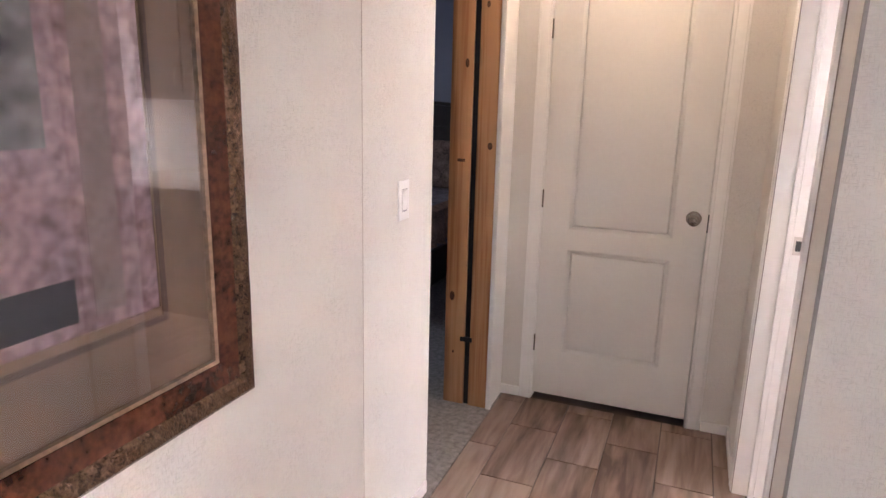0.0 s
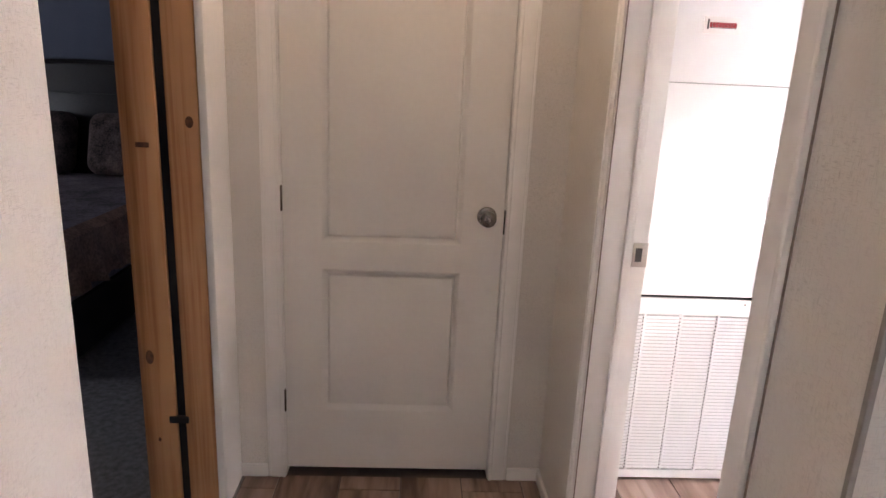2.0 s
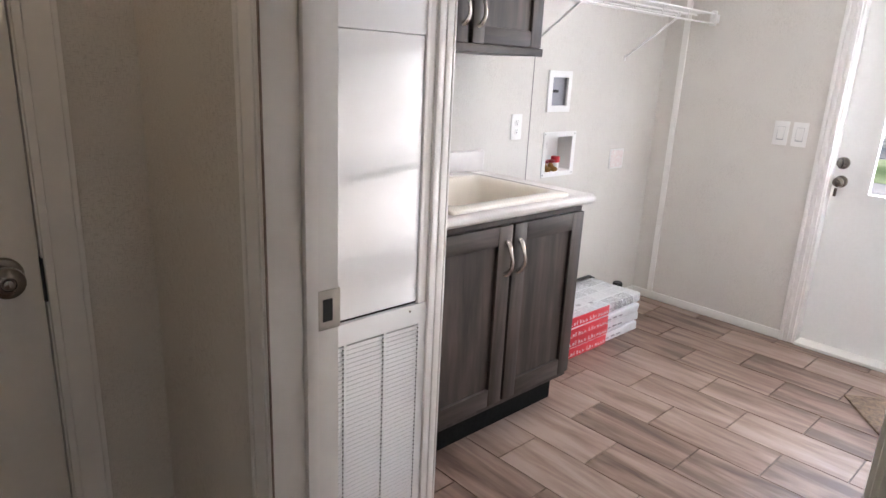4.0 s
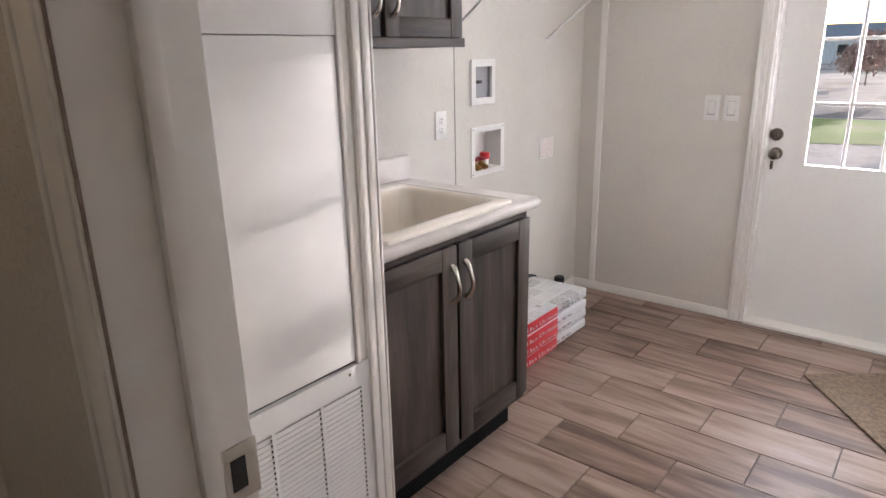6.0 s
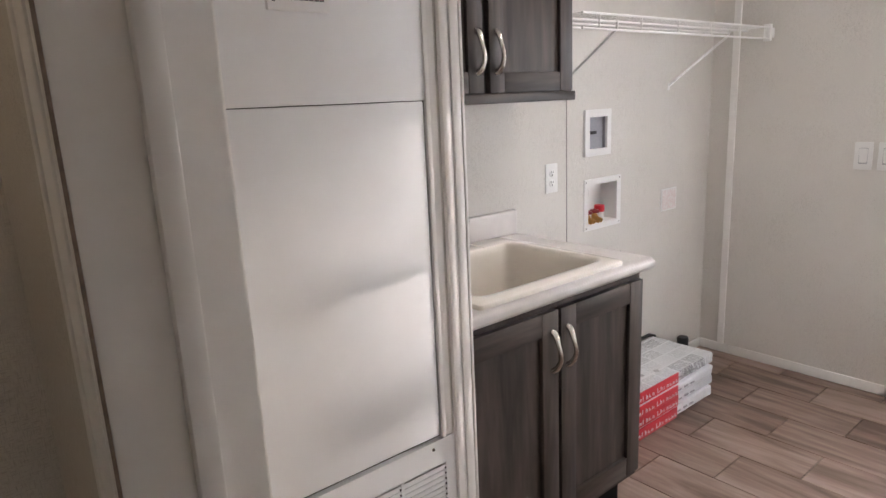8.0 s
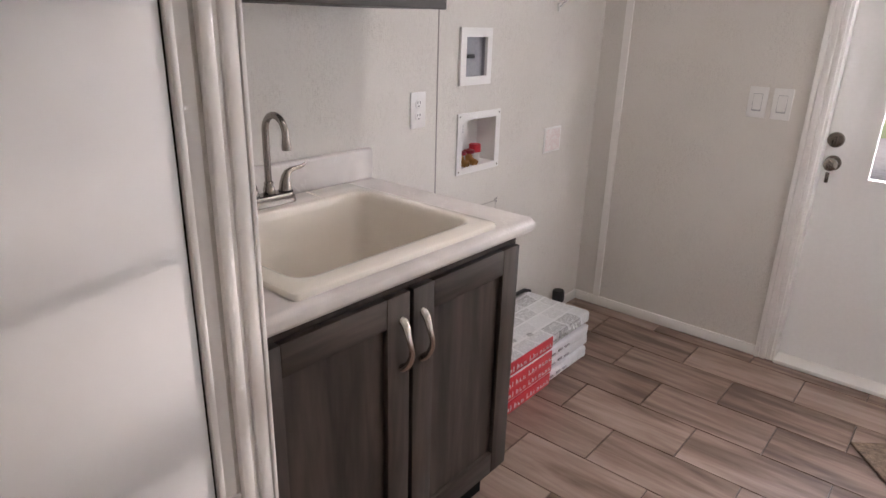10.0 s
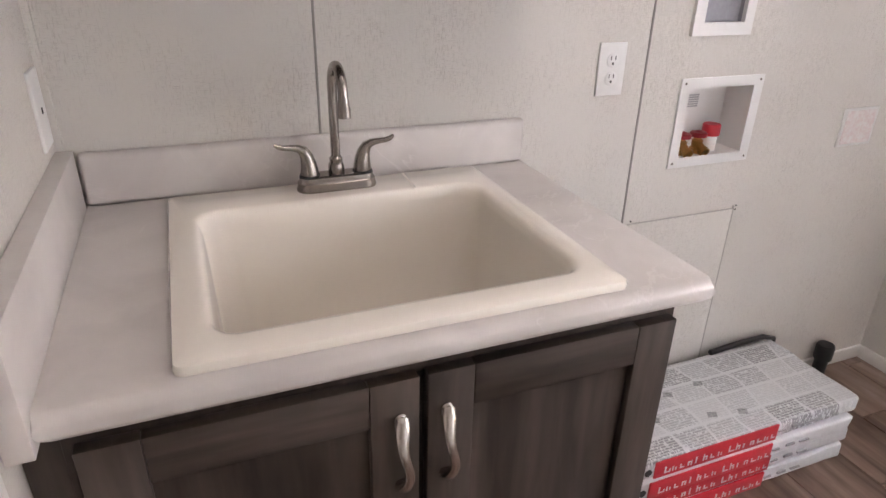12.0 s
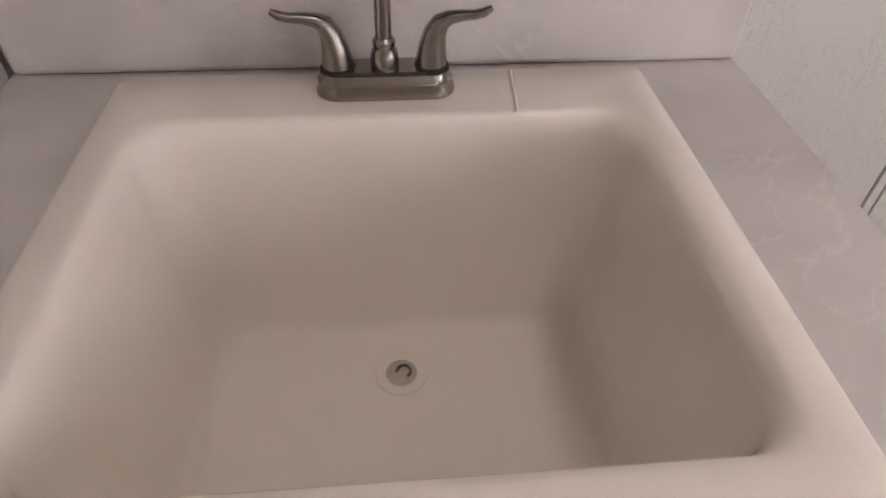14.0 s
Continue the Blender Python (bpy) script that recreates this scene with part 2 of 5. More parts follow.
def box(bm, x0, x1, y0, y1, z0, z1, bevel=0.0, seg=2):
    m = Matrix.LocRotScale(((x0 + x1) / 2, (y0 + y1) / 2, (z0 + z1) / 2), None, (abs(x1 - x0), abs(y1 - y0), abs(z1 - z0)))
    vs = bmesh.ops.create_cube(bm, size=1.0, matrix=m)["verts"]
    if bevel:
        es = {e for v in vs for e in v.link_edges}
        bmesh.ops.bevel(bm, geom=list(es), offset=bevel, segments=seg, affect="EDGES", profile=0.5)
    return bm


def boxes(*rows):
    bm = bmesh.new()
    for r in rows:
        box(bm, *r)
    return bm


def tube(bm, pts, radii, seg=12, caps=True):
    """A round bar along a line of points."""
    pts = [Vector(p) for p in pts]
    radii = radii if isinstance(radii, (list, tuple)) else [radii] * len(pts)
    rings = []
    up = None
    for i, p in enumerate(pts):
        d = (pts[min(i + 1, len(pts) - 1)] - pts[max(i - 1, 0)]).normalized()
        if up is None:
            up = d.orthogonal().normalized()
        up = (up - d * up.dot(d)).normalized()
        side = d.cross(up)
        rings.append([bm.verts.new(p + (up * math.cos(a) + side * math.sin(a)) * radii[i]) for a in (2 * math.pi * k / seg for k in range(seg))])
    for a, b in zip(rings, rings[1:]):
        for k in range(seg):
            bm.faces.new((a[k], a[(k + 1) % seg], b[(k + 1) % seg], b[k]))
    if caps:
        bm.faces.new(rings[0][::-1])
        bm.faces.new(rings[-1])
    return bm


def lathe(bm, profile, m, seg=24):
    """A turned shape: (radius, height) pairs round the local z axis of m."""
    rings = [[bm.verts.new(m @ Vector((r * math.cos(2 * math.pi * k / seg), r * math.sin(2 * math.pi * k / seg), h))) for k in range(seg)] for r, h in profile]
    for a, b in zip(rings, rings[1:]):
        for k in range(seg):
            bm.faces.new((a[k], a[(k + 1) % seg], b[(k + 1) % seg], b[k]))
    bm.faces.new(rings[0][::-1])
    bm.faces.new(rings[-1])
    return bm


def rounded(x0, x1, y0, y1, r, n=6):
    """Corner-rounded rectangle as a list of (x, y), anticlockwise."""
    out = []
    for cx, cy, a0 in ((x1 - r, y1 - r, 0), (x0 + r, y1 - r, 90), (x0 + r, y0 + r, 180), (x1 - r, y0 + r, 270)):
        for k in range(n + 1):
            a = radians(a0 + 90 * k / n)
            out.append((cx + r * math.cos(a), cy + r * math.sin(a)))
    return out


def loft(bm, loops, first=True, last=True):
    rings = [[bm.verts.new(p) for p in l] for l in loops]
    n = len(rings[0])
    for a, b in zip(rings, rings[1:]):
        for k in range(n):
            bm.faces.new((a[k], a[(k + 1) % n], b[(k + 1) % n], b[k]))
    if first:
        bm.faces.new(rings[0][::-1])
    if last:
        bm.faces.new(rings[-1])
    return bm


def finish(name, bm, mat, origin, smooth=True):
    bmesh.ops.recalc_face_normals(bm, faces=bm.faces)
    bmesh.ops.translate(bm, verts=bm.verts, vec=-Vector(origin))
    me = bpy.data.meshes.new(name)
    bm.to_mesh(me)
    bm.free()
    if smooth:
        me.shade_smooth()
        me.set_sharp_from_angle(angle=radians(35))
    for m in (mat if isinstance(mat, (list, tuple)) else [mat]):
        me.materials.append(m)
    return me


def structure(name, bm, mat, label="", origin=(0, 0, 0)):
    ob = new(name, finish(name, bm, mat, origin))
    ob.location = origin
    ORIGIN[ob] = Vector(origin)
    return tagged(ob, label, "", "", "structure")


def thing(name, origin, label, category, group="", bm=None, mat=None, kind=""):
    """A top-level thing: an Empty at its base, or one mesh."""
    ob = new(name, finish(name, bm, mat, origin) if bm else None)
    ob.location = origin
    ORIGIN[ob] = Vector(origin)
    return tagged(ob, label, category, group, kind)


def part(name, bm, mat, parent, label=""):
    ob = new(name, finish(name, bm, mat, ORIGIN[parent]))
    ob.parent = parent
    ORIGIN[ob] = ORIGIN[parent]
    if label:
        ob["label"] = label
    return ob


def wall_cells(fixed, u, z, thick, holes, axis):
    """A wall with openings: axis 'x' runs along x at y = fixed..thick, 'y' runs along y at x = fixed..thick."""
    us = sorted({*u, *(v for h in holes for v in h[:2])})
    zs = sorted({*z, *(v for h in holes for v in h[2:])})
    bm = bmesh.new()
    for a, b in zip(us, us[1:]):
        run = None
        for c, d in zip(zs, zs[1:]):
            mid = ((a + b) / 2, (c + d) / 2)
            solid = not any(h[0] < mid[0] < h[1] and h[2] < mid[1] < h[3] for h in holes)
            if solid:
                run = [run[0], d] if run else [c, d]
            if run and (not solid or d == zs[-1]):
                args = (a, b, fixed, thick) if axis == "x" else (fixed, thick, a, b)
                box(bm, *args, *run)
                run = None
    bmesh.ops.remove_doubles(bm, verts=bm.verts, dist=0.0001)
    inner = [f for f in bm.faces if sum(1 for g in bm.faces if g is not f and (g.calc_center_median() - f.calc_center_median()).length < 1e-4)]
    bmesh.ops.delete(bm, geom=inner, context="FACES_ONLY")
    return bm


# ---- plan ----
XL, XR, YD, YF, YS, XE, TOP = 2.722, 3.822, 5.813, 5.825, 6.575, 7.035, 2.36
RET = 4.606          # side of the furnace closet, beside the counter
DOOR_X = 7.10        # inner face of the outer door
OPEN_Z = 2.05

# ---- setting ----
structure("wall_hall_left", wall_cells(2.50, (0.4, 5.61), (0.0, TOP), XL, [(4.885, 5.61, 0.0, OPEN_Z)], "y"), M_wall, "off-white linen-patterned hall wall with a bedroom opening")
structure("wall_pocket", boxes((2.502, 2.742, 5.628, YD, 0.0, TOP)), M_wall, "short off-white wall past the bedroom opening")
structure("wall_hall_end", wall_cells(YD, (2.742, 3.93), (0.0, TOP), 5.915, [(2.885, 3.65, 0.0, 2.07)], "x"), M_wall, "off-white wall around the hall's end door")
structure("wall_hall_right", wall_cells(XR, (4.37, YD), (0.0, TOP), 3.932, [(4.600, 5.352, 0.0, OPEN_Z)], "y"), M_wall, "off-white hall wall with the utility room opening")
structure("wall_utility_south", boxes((3.932, XE, 4.37, 4.47, 0.0, TOP)), M_wall, "off-white wall between living room and utility room")
structure("wall_furnace_closet", boxes((3.934, 4.03, YF, 5.91, 0.0, TOP), (4.03, 4.548, YF, 5.91, 2.06, TOP), (4.548, RET, YF, YS, 0.0, TOP)), M_wall, "off-white furnace closet wall and return")
structure("wall_utility_north", wall_cells(YS, (2.40, XE + 0.13), (-0.06, TOP), 6.72, [(5.99, 6.215, 0.862, 1.052), (5.99, 6.128, 1.19, 1.35)], "x"), M_wall, "off-white linen-patterned wall behind the sink")
structure("wall_east", wall_cells(XE, (0.4, YS), (-0.06, TOP), XE + 0.13, [(4.70, 5.585, 0.0, 2.04), (0.7, 1.7, 0.8, 2.05)], "y"), M_wall, "off-white outer wall with the back door")
structure("wall_living_south", wall_cells(0.28, (2.38, XE + 0.13), (-0.06, TOP), 0.4, [(3.0, 4.0, 0.8, 2.05)], "x"), M_wall, "off-white living room wall with a window")
structure("wall_bedroom", boxes((-1.2, 2.50, 3.28, 3.4, 0.0, TOP), (-1.32, -1.2, 3.28, 5.6, 0.0, TOP), (-1.32, -1.2, 6.8, 8.75, 0.0, TOP), (-1.32, -1.2, 5.6, 6.8, 0.0, 0.85), (-1.32, -1.2, 5.6, 6.8, 2.05, TOP), (-1.2, 2.50, 8.62, 8.75, 0.0, TOP), (2.39, 2.498, 5.92, 8.62, 0.0, TOP)), M_blue_wall, "blue-grey bedroom walls")
structure("wall_closet", boxes((3.80, 3.93, 5.93, YS, 0.0, TOP), (2.502, 2.60, 5.93, YS, 0.0, TOP)), M_wall, "closet side walls behind the end door")
structure("ceiling", boxes((-1.32, XE + 0.13, 0.28, 8.75, TOP, TOP + 0.1)), M_ceiling, "white textured ceiling")
structure("floor", boxes((2.75, XE, 0.4, YS, -0.06, -0.006)), M_grout, "floor of wood-look plank tiles with grey grout")
structure("floor_bedroom", boxes((-1.2, 2.752, 3.4, 8.62, -0.06, 0.002)), M_carpet, "grey-brown cut-pile bedroom carpet")

# wall panel seams: thin grooves' cover strips
def batten(name, x0, x1, y0, y1, z0=0.0, z1=TOP, mat=None):
    return structure(name, boxes((x0, x1, y0, y1, z0, z1, 0.0012)), mat or M_wall, "thin wall panel seam strip")


M_brown_seam = material("tan_seam", (0.46, 0.41, 0.36), 0.7, spread=0.05)
M_seam = material("grey_seam", (0.30, 0.28, 0.26), 0.7, spread=0.05)
batten("trim_seam_hall", XL - 0.004, XL + 0.001, 4.391, 4.395, mat=M_brown_seam)
batten("trim_seam_north", 5.852, 5.858, YS - 0.0015, YS + 0.004, mat=M_seam)
batten("trim_seam_sink", 5.070, 5.075, YS - 0.0015, YS + 0.004, mat=M_seam)
batten("trim_batten_east", XE - 0.011, XE + 0.004, 6.432, 6.466, 0.050, mat=M_trim)
batten("trim_corner_sink", RET - 0.002, RET + 0.012, YS - 0.012, YS + 0.002, 0.9)
batten("trim_corner_hall", XR - 0.004, XR + 0.004, 4.366, 4.374, mat=M_seam)


def baseboard(name, rows):
    bm = bmesh.new()
    for r in rows:
        box(bm, *r, 0.0, 0.050, 0.003)
    structure(name, bm, M_trim, "low white baseboard")


baseboard("baseboard_hall", [(2.743, 2.838, YD - 0.010, YD + 0.001), (3.702, XR, YD - 0.010, YD + 0.001), (XR - 0.010, XR + 0.001, 5.43, YD - 0.011), (XL - 0.001, XL + 0.010, 0.41, 4.87)])
baseboard("baseboard_utility", [(XE - 0.010, XE + 0.001, 5.653, YS - 0.011), (5.50, XE - 0.001, YS - 0.010, YS + 0.001)])


def casing(bm, lo, hi, face, axis, out, z0, z1, flip=False, ribbed=False):
    """A moulded door casing leg: three stepped ribs along one edge. out: +1 or -1, the way it stands off the wall."""
    w = hi - lo
    ribs = ((0.0, 0.16, 0.007), (0.16, 0.80, 0.0095), (0.80, 1.0, 0.012))
    if ribbed:
        ribs = ((0.0, 0.22, 0.010), (0.22, 0.34, 0.006), (0.34, 0.62, 0.014), (0.62, 0.72, 0.009), (0.72, 1.0, 0.017))
    for a, b, d in ribs:
        if flip:
            a, b = 1 - b, 1 - a
        u0, u1, f1 = lo + a * w, lo + b * w, face + out * d
        f0, f1 = min(face - out * 0.001, f1), max(face - out * 0.001, f1)
        if axis == "x":
            box(bm, u0, u1, f0, f1, z0, z1, 0.0025)
        else:
            box(bm, f0, f1, u0, u1, z0, z1, 0.0025)


# ---- hall: the end door ----
def panel_door(bm, x0, x1, y_face, thick, z0, z1, panels):
    """Moulded two-panel door leaf: flat face with sunk mouldings round raised fields."""
    us = sorted({x0, x1, *(v for p in panels for v in p[:2])})
    zs = sorted({z0, z1, *(v for p in panels for v in p[2:])})
    for a, b in zip(us, us[1:]):
        for c, d in zip(zs, zs[1:]):
            if any(p[0] <= a and b <= p[1] and p[2] <= c and d <= p[3] for p in panels):
                continue
            vs = [bm.verts.new((x, y_face, z)) for x, z in ((a, c), (b, c), (b, d), (a, d))]
            bm.faces.new(vs)
    for p in panels:
        steps = ((0.0, 0.0), (0.002, 0.001), (0.017, 0.017), (0.020, 0.0175), (0.025, 0.005), (0.033, 0.003))
        loops = [[(p[0] + i, y_face + d, p[2] + i), (p[1] - i, y_face + d, p[2] + i), (p[1] - i, y_face + d, p[3] - i), (p[0] + i, y_face + d, p[3] - i)] for i, d in steps]
        loft(bm, loops, first=False)
    for q in ((x0, z0, x1, z0), (x1, z0, x1, z1), (x1, z1, x0, z1), (x0, z1, x0, z0)):
        bm.faces.new([bm.verts.new(v) for v in ((q[0], y_face, q[1]), (q[2], y_face, q[3]), (q[2], y_face + thick, q[3]), (q[0], y_face + thick, q[1]))])
    bm.faces.new([bm.verts.new((x, y_face + thick, z)) for x, z in ((x0, z0), (x1, z0), (x1, z1), (x0, z1))])
    bmesh.ops.remove_doubles(bm, verts=bm.verts, dist=0.0002)


def door_knob(name, parent, center, way, scale=1.0):
    """Round door knob with its rose, standing off a face towards way."""
    m = Vector(way).to_track_quat("Z", "Y").to_matrix().to_4x4()
    m = Matrix.Translation(center) @ m
    s = scale
    k = part(name, lathe(bmesh.new(), [(0.0325 * s, 0.0), (0.0325 * s, 0.003), (0.030 * s, 0.007), (0.013 * s, 0.011), (0.011 * s, 0.026), (0.016 * s, 0.031), (0.0255 * s, 0.036), (0.0275 * s, 0.044), (0.0262 * s, 0.053), (0.020 * s, 0.058), (0.012 * s, 0.0595), (0.011 * s, 0.057)], m), M_knob, parent, "round satin nickel door knob")
    part("knob_centre", lathe(bmesh.new(), [(0.0075 * s, 0.0565), (0.0075 * s, 0.0605), (0.004 * s, 0.0615)], m, 12), M_nickel, k)
    return k


door_1 = structure("door_1", boxes((2.888, 2.903, YD + 0.002, 5.90, 0.0, 2.045), (3.632, 3.647, YD + 0.002, 5.90, 0.0, 2.045), (2.888, 3.647, YD + 0.002, 5.90, 2.045, 2.066)), M_trim, "closed white moulded two-panel interior door in white casing")
bm = bmesh.new()
panel_door(bm, 2.906, 3.629, YD + 0.004, 0.034, 0.036, 2.04, [(3.032, 3.494, 0.266, 0.786), (3.032, 3.494, 0.880, 1.92)])
leaf = part("door_leaf", bm, M_door, door_1, "white moulded two-panel leaf")
for lo, hi, fl in ((2.840, 2.901, False), (3.634, 3.700, True)):
    bm = bmesh.new()
    casing(bm, lo, hi, YD, "x", -1, 0.0, 2.05, fl)
    part("casing_leg", bm, M_trim, door_1)
bm = bmesh.new()
box(bm, 2.84, 3.70, YD - 0.014, YD + 0.001, 2.052, 2.115, 0.003)
part("casing_head", bm, M_trim, door_1)
door_knob("knob", door_1, (3.572, YD + 0.004, 0.983), (0, -1, 0))
part("latch_plate", boxes((3.6285, 3.6335, YD - 0.002, YD + 0.02, 0.925, 1.005)), M_slot, door_1, "dark latch plate in the door gap")
for z in (0.30, 1.02, 1.78):
    part("hinge", boxes((2.899, 2.907, YD - 0.003, YD + 0.015, z - 0.042, z + 0.042, 0.002)), M_knob, door_1)

# ---- hall: bedroom opening with raw pine boards ----
post = thing("door_post", (2.62, 5.62, 0.0), "raw knotty pine pocket-door post with a black centre slot", "door post")
part("pine_board", boxes((2.508, 2.609, 5.600, 5.632, 0.002, OPEN_Z, 0.003)), M_pine, post)
part("pine_board", boxes((2.637, 2.728, 5.600, 5.632, 0.002, OPEN_Z, 0.003)), M_pine, post)
part("slot_channel", boxes((2.610, 2.636, 5.612, 5.634, 0.003, OPEN_Z)), M_black, post, "black door channel")
part("guide_bracket", boxes((2.588, 2.648, 5.594, 5.611, 0.330, 0.353, 0.003)), M_black, post, "black guide bracket")
for x, z, rx, rz in ((2.700, 1.265, 0.012, 0.017), (2.541, 0.552, 0.013, 0.024), (2.553, 0.270, 0.005, 0.008), (2.67, 1.86, 0.008, 0.014), (2.582, 1.62, 0.009, 0.02)):
    bm = bmesh.new()
    lathe(bm, [(1.0, 0.0), (0.95, 0.6), (0.3, 0.8)], Matrix.Translation((x, 5.6005, z)) @ Matrix.Rotation(radians(90), 4, "X") @ Matrix.Diagonal((rx, rz, 0.001, 1)), 16)
    part("knot", bm, M_knot, post)
part("pencil_mark", boxes((2.548, 2.585, 5.5993, 5.6005, 1.190, 1.204)), M_knot, post)
structure("trim_opening", boxes((2.729, 2.752, 5.596, 5.628, 0.0, TOP, 0.003), (2.743, 2.747, 5.629, YD - 0.012, 0.0, TOP)), M_trim, "white corner trim at the bedroom opening")


M_print = material("grey_print_and_gap_shade", (0.40, 0.40, 0.41), 0.7, spread=0.1)


def rocker_switch(name, center, way, label):
    """Wall plate with a rocker and two screws; way is the wall's outward normal (along x or y)."""
    w = Vector(way)
    side = Vector((0, 0, 1)).cross(w)
    m = Matrix((side.to_4d(), (0, 0, 1, 0), w.to_4d(), (0, 0, 0, 1))).transposed()
    for i in range(3):
        m[3][i] = 0.0
    m = Matrix.Translation(center) @ m
    t = thing(name, center, label, "light switch")

    def piece(nm, mat, x0, x1, y0, y1, z0, z1, bev, tilt=0.0):
        bm = bmesh.new()
        box(bm, x0, x1, y0, y1, z0, z1, bev)
        bmesh.ops.transform(bm, matrix=m @ pose(0, 0, 0, tilt), verts=bm.verts)
        return part(nm, bm, mat, t)

    piece("plate", M_plate, -0.037, 0.037, -0.062, 0.062, 0.0, 0.006, 0.0025)
    # grey rim paints the shaded recess round the rocker
    piece("rocker_gap", M_print, -0.0178, 0.0178, -0.0355, 0.0355, 0.0052, 0.0064, 0.0)
    piece("rocker", M_plate, -0.0165, 0.0165, -0.034, 0.034, 0.003, 0.0085, 0.0015, 4.0)
    return t


def outlet(name, center, way, label, parent_group=""):
    """Duplex receptacle: plate, two faces with slots."""
    w = Vector(way)
    side = Vector((0, 0, 1)).cross(w)
    m = Matrix.Translation(center) @ Matrix(((side.x, 0, w.x, 0), (side.y, 0, w.y, 0), (side.z, 1, w.z, 0), (0, 0, 0, 1)))
    t = thing(name, center, label, "outlet", parent_group)
    bm = bmesh.new()
    box(bm, -0.037, 0.037, -0.060, 0.060, 0.0, 0.006, 0.0025)
    bmesh.ops.transform(bm, matrix=m, verts=bm.verts)
    part("plate", bm, M_plate, t)
    for s in (-1, 1):
        bm = bmesh.new()
        lathe(bm, [(0.0165, 0.004), (0.0165, 0.0072), (0.0155, 0.0078)], m @ Matrix.Translation((0, 0.0205 * s, 0)), 20)
        face = part("receptacle", bm, M_plate, t)
        for x in (-0.006, 0.006):
            bm = bmesh.new()
            box(bm, x - 0.0012, x + 0.0012, 0.0205 * s + 0.001, 0.0205 * s + 0.010, 0.0072, 0.0082)
            bmesh.ops.transform(bm, matrix=m, verts=bm.verts)
            part("slot", bm, M_slot, face)
        bm = bmesh.new()
        lathe(bm, [(0.003, 0.0072), (0.003, 0.0083)], m @ Matrix.Translation((0, 0.0205 * s - 0.007, 0)), 10)
        part("ground_hole", bm, M_slot, face)
    return t


rocker_switch("light_switch", (XL, 4.650, 1.156), (1, 0, 0), "white rocker light switch on the hall wall")

# ---- doorway between hall and utility room ----
JY = 5.338
# brown for thin strips that paint the shadow lines along the casing
M_brown_line = material("brown_gap_shade", (0.30, 0.24, 0.20), 0.8, spread=0.2)
door_2 = structure("door_2", boxes((XR - 0.004, 3.936, JY, 5.353, 0.0, 2.03, 0.002), (XR - 0.004, 3.936, 4.600, 4.616, 0.0, 2.03, 0.002), (XR - 0.004, 3.936, 4.600, 5.353, 2.03, 2.051)), M_trim, "white cased doorway between hall and utility room, door off")
part("door_stop", boxes((3.873, 3.894, JY - 0.011, JY + 0.001, 0.0, 2.03, 0.002)), M_trim, door_2)
part("door_stop", boxes((3.873, 3.894, 4.615, 4.627, 0.0, 2.03, 0.002)), M_trim, door_2)
for lo, hi, fl in ((5.3425, 5.400, False), (4.552, 4.612, True)):
    bm = bmesh.new()
    casing(bm, lo, hi, XR, "y", -1, 0.0, 2.04, fl)
    part("casing_leg", bm, M_trim, door_2)
    bm = bmesh.new()
    casing(bm, lo, hi, 3.932, "y", 1, 0.0, 2.04, fl)
    part("casing_leg", bm, M_trim, door_2)
# shadow lines put in as strips: jamb to casing, casing to wall
part("shadow_line", boxes((XR - 0.0065, XR - 0.0038, JY - 0.0008, JY + 0.0016, 0.0, 2.03)), M_brown_line, door_2, "brown strip painting the shade between jamb and casing")
part("shadow_line", boxes((XR - 0.0025, XR + 0.001, 4.5490, 4.5512, 0.0, 2.04)), M_brown_line, door_2)
part("casing_head", boxes((XR - 0.014, XR + 0.001, 4.552, 5.40, 2.042, 2.10, 0.003)), M_trim, door_2)
M_strike = material("strike_metal", (0.62, 0.58, 0.53), 0.35, 0.6, 0.05)
strike = part("strike_plate", boxes((3.899, 3.938, JY - 0.0025, JY + 0.001, 0.963, 1.027, 0.001)), M_strike, door_2, "pale metal strike plate")
part("latch_hole", boxes((3.906, 3.923, JY - 0.0035, JY - 0.0018, 0.977, 1.013)), M_slot, strike)

# ---- furnace ----
furnace = thing("furnace", (4.29, YF, 0.0), "white enamel upright furnace with louvred lower door", "furnace")
part("upper_panel", boxes((4.035, 4.522, YF - 0.003, YF + 0.05, 1.4365, 2.06, 0.001)), M_furnace, furnace)
part("middle_panel", boxes((4.035, 4.513, YF - 0.004, YF + 0.05, 0.728, 1.435, 0.003)), M_furnace, furnace)
# near-black sheet paints the shade seen through the panel gaps
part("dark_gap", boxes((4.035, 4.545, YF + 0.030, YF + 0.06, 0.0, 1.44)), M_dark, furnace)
louvre_door = part("louvre_door", wall_cells(YF - 0.0025, (4.035, 4.553), (0.012, 0.716), YF + 0.012, [(4.046, 4.143, 0.045, 0.657), (4.151, 4.273, 0.045, 0.657), (4.281, 4.403, 0.045, 0.657), (4.411, 4.526, 0.045, 0.657)], "x"), M_furnace, furnace)
slat_mesh = {}
for x0, x1 in ((4.046, 4.143), (4.151, 4.273), (4.281, 4.403), (4.411, 4.526)):
    w = x1 - x0
    if w not in slat_mesh:
        bm = bmesh.new()
        a = bmesh.ops.create_cube(bm, size=1.0, matrix=Matrix.LocRotScale((0, 0, 0), Euler((radians(-104), 0, 0)), (w - 0.0005, 0.0094, 0.0012)))
        slat_mesh[w] = finish("louvre_slat", bm, M_furnace, (0, 0, 0), False)
    for i in range(46):
        s = new("louvre_slat", slat_mesh[w])
        s.parent = louvre_door
        s.location = Vector(((x0 + x1) / 2, YF - 0.0005, 0.056 + i * 0.0131)) - ORIGIN[furnace]
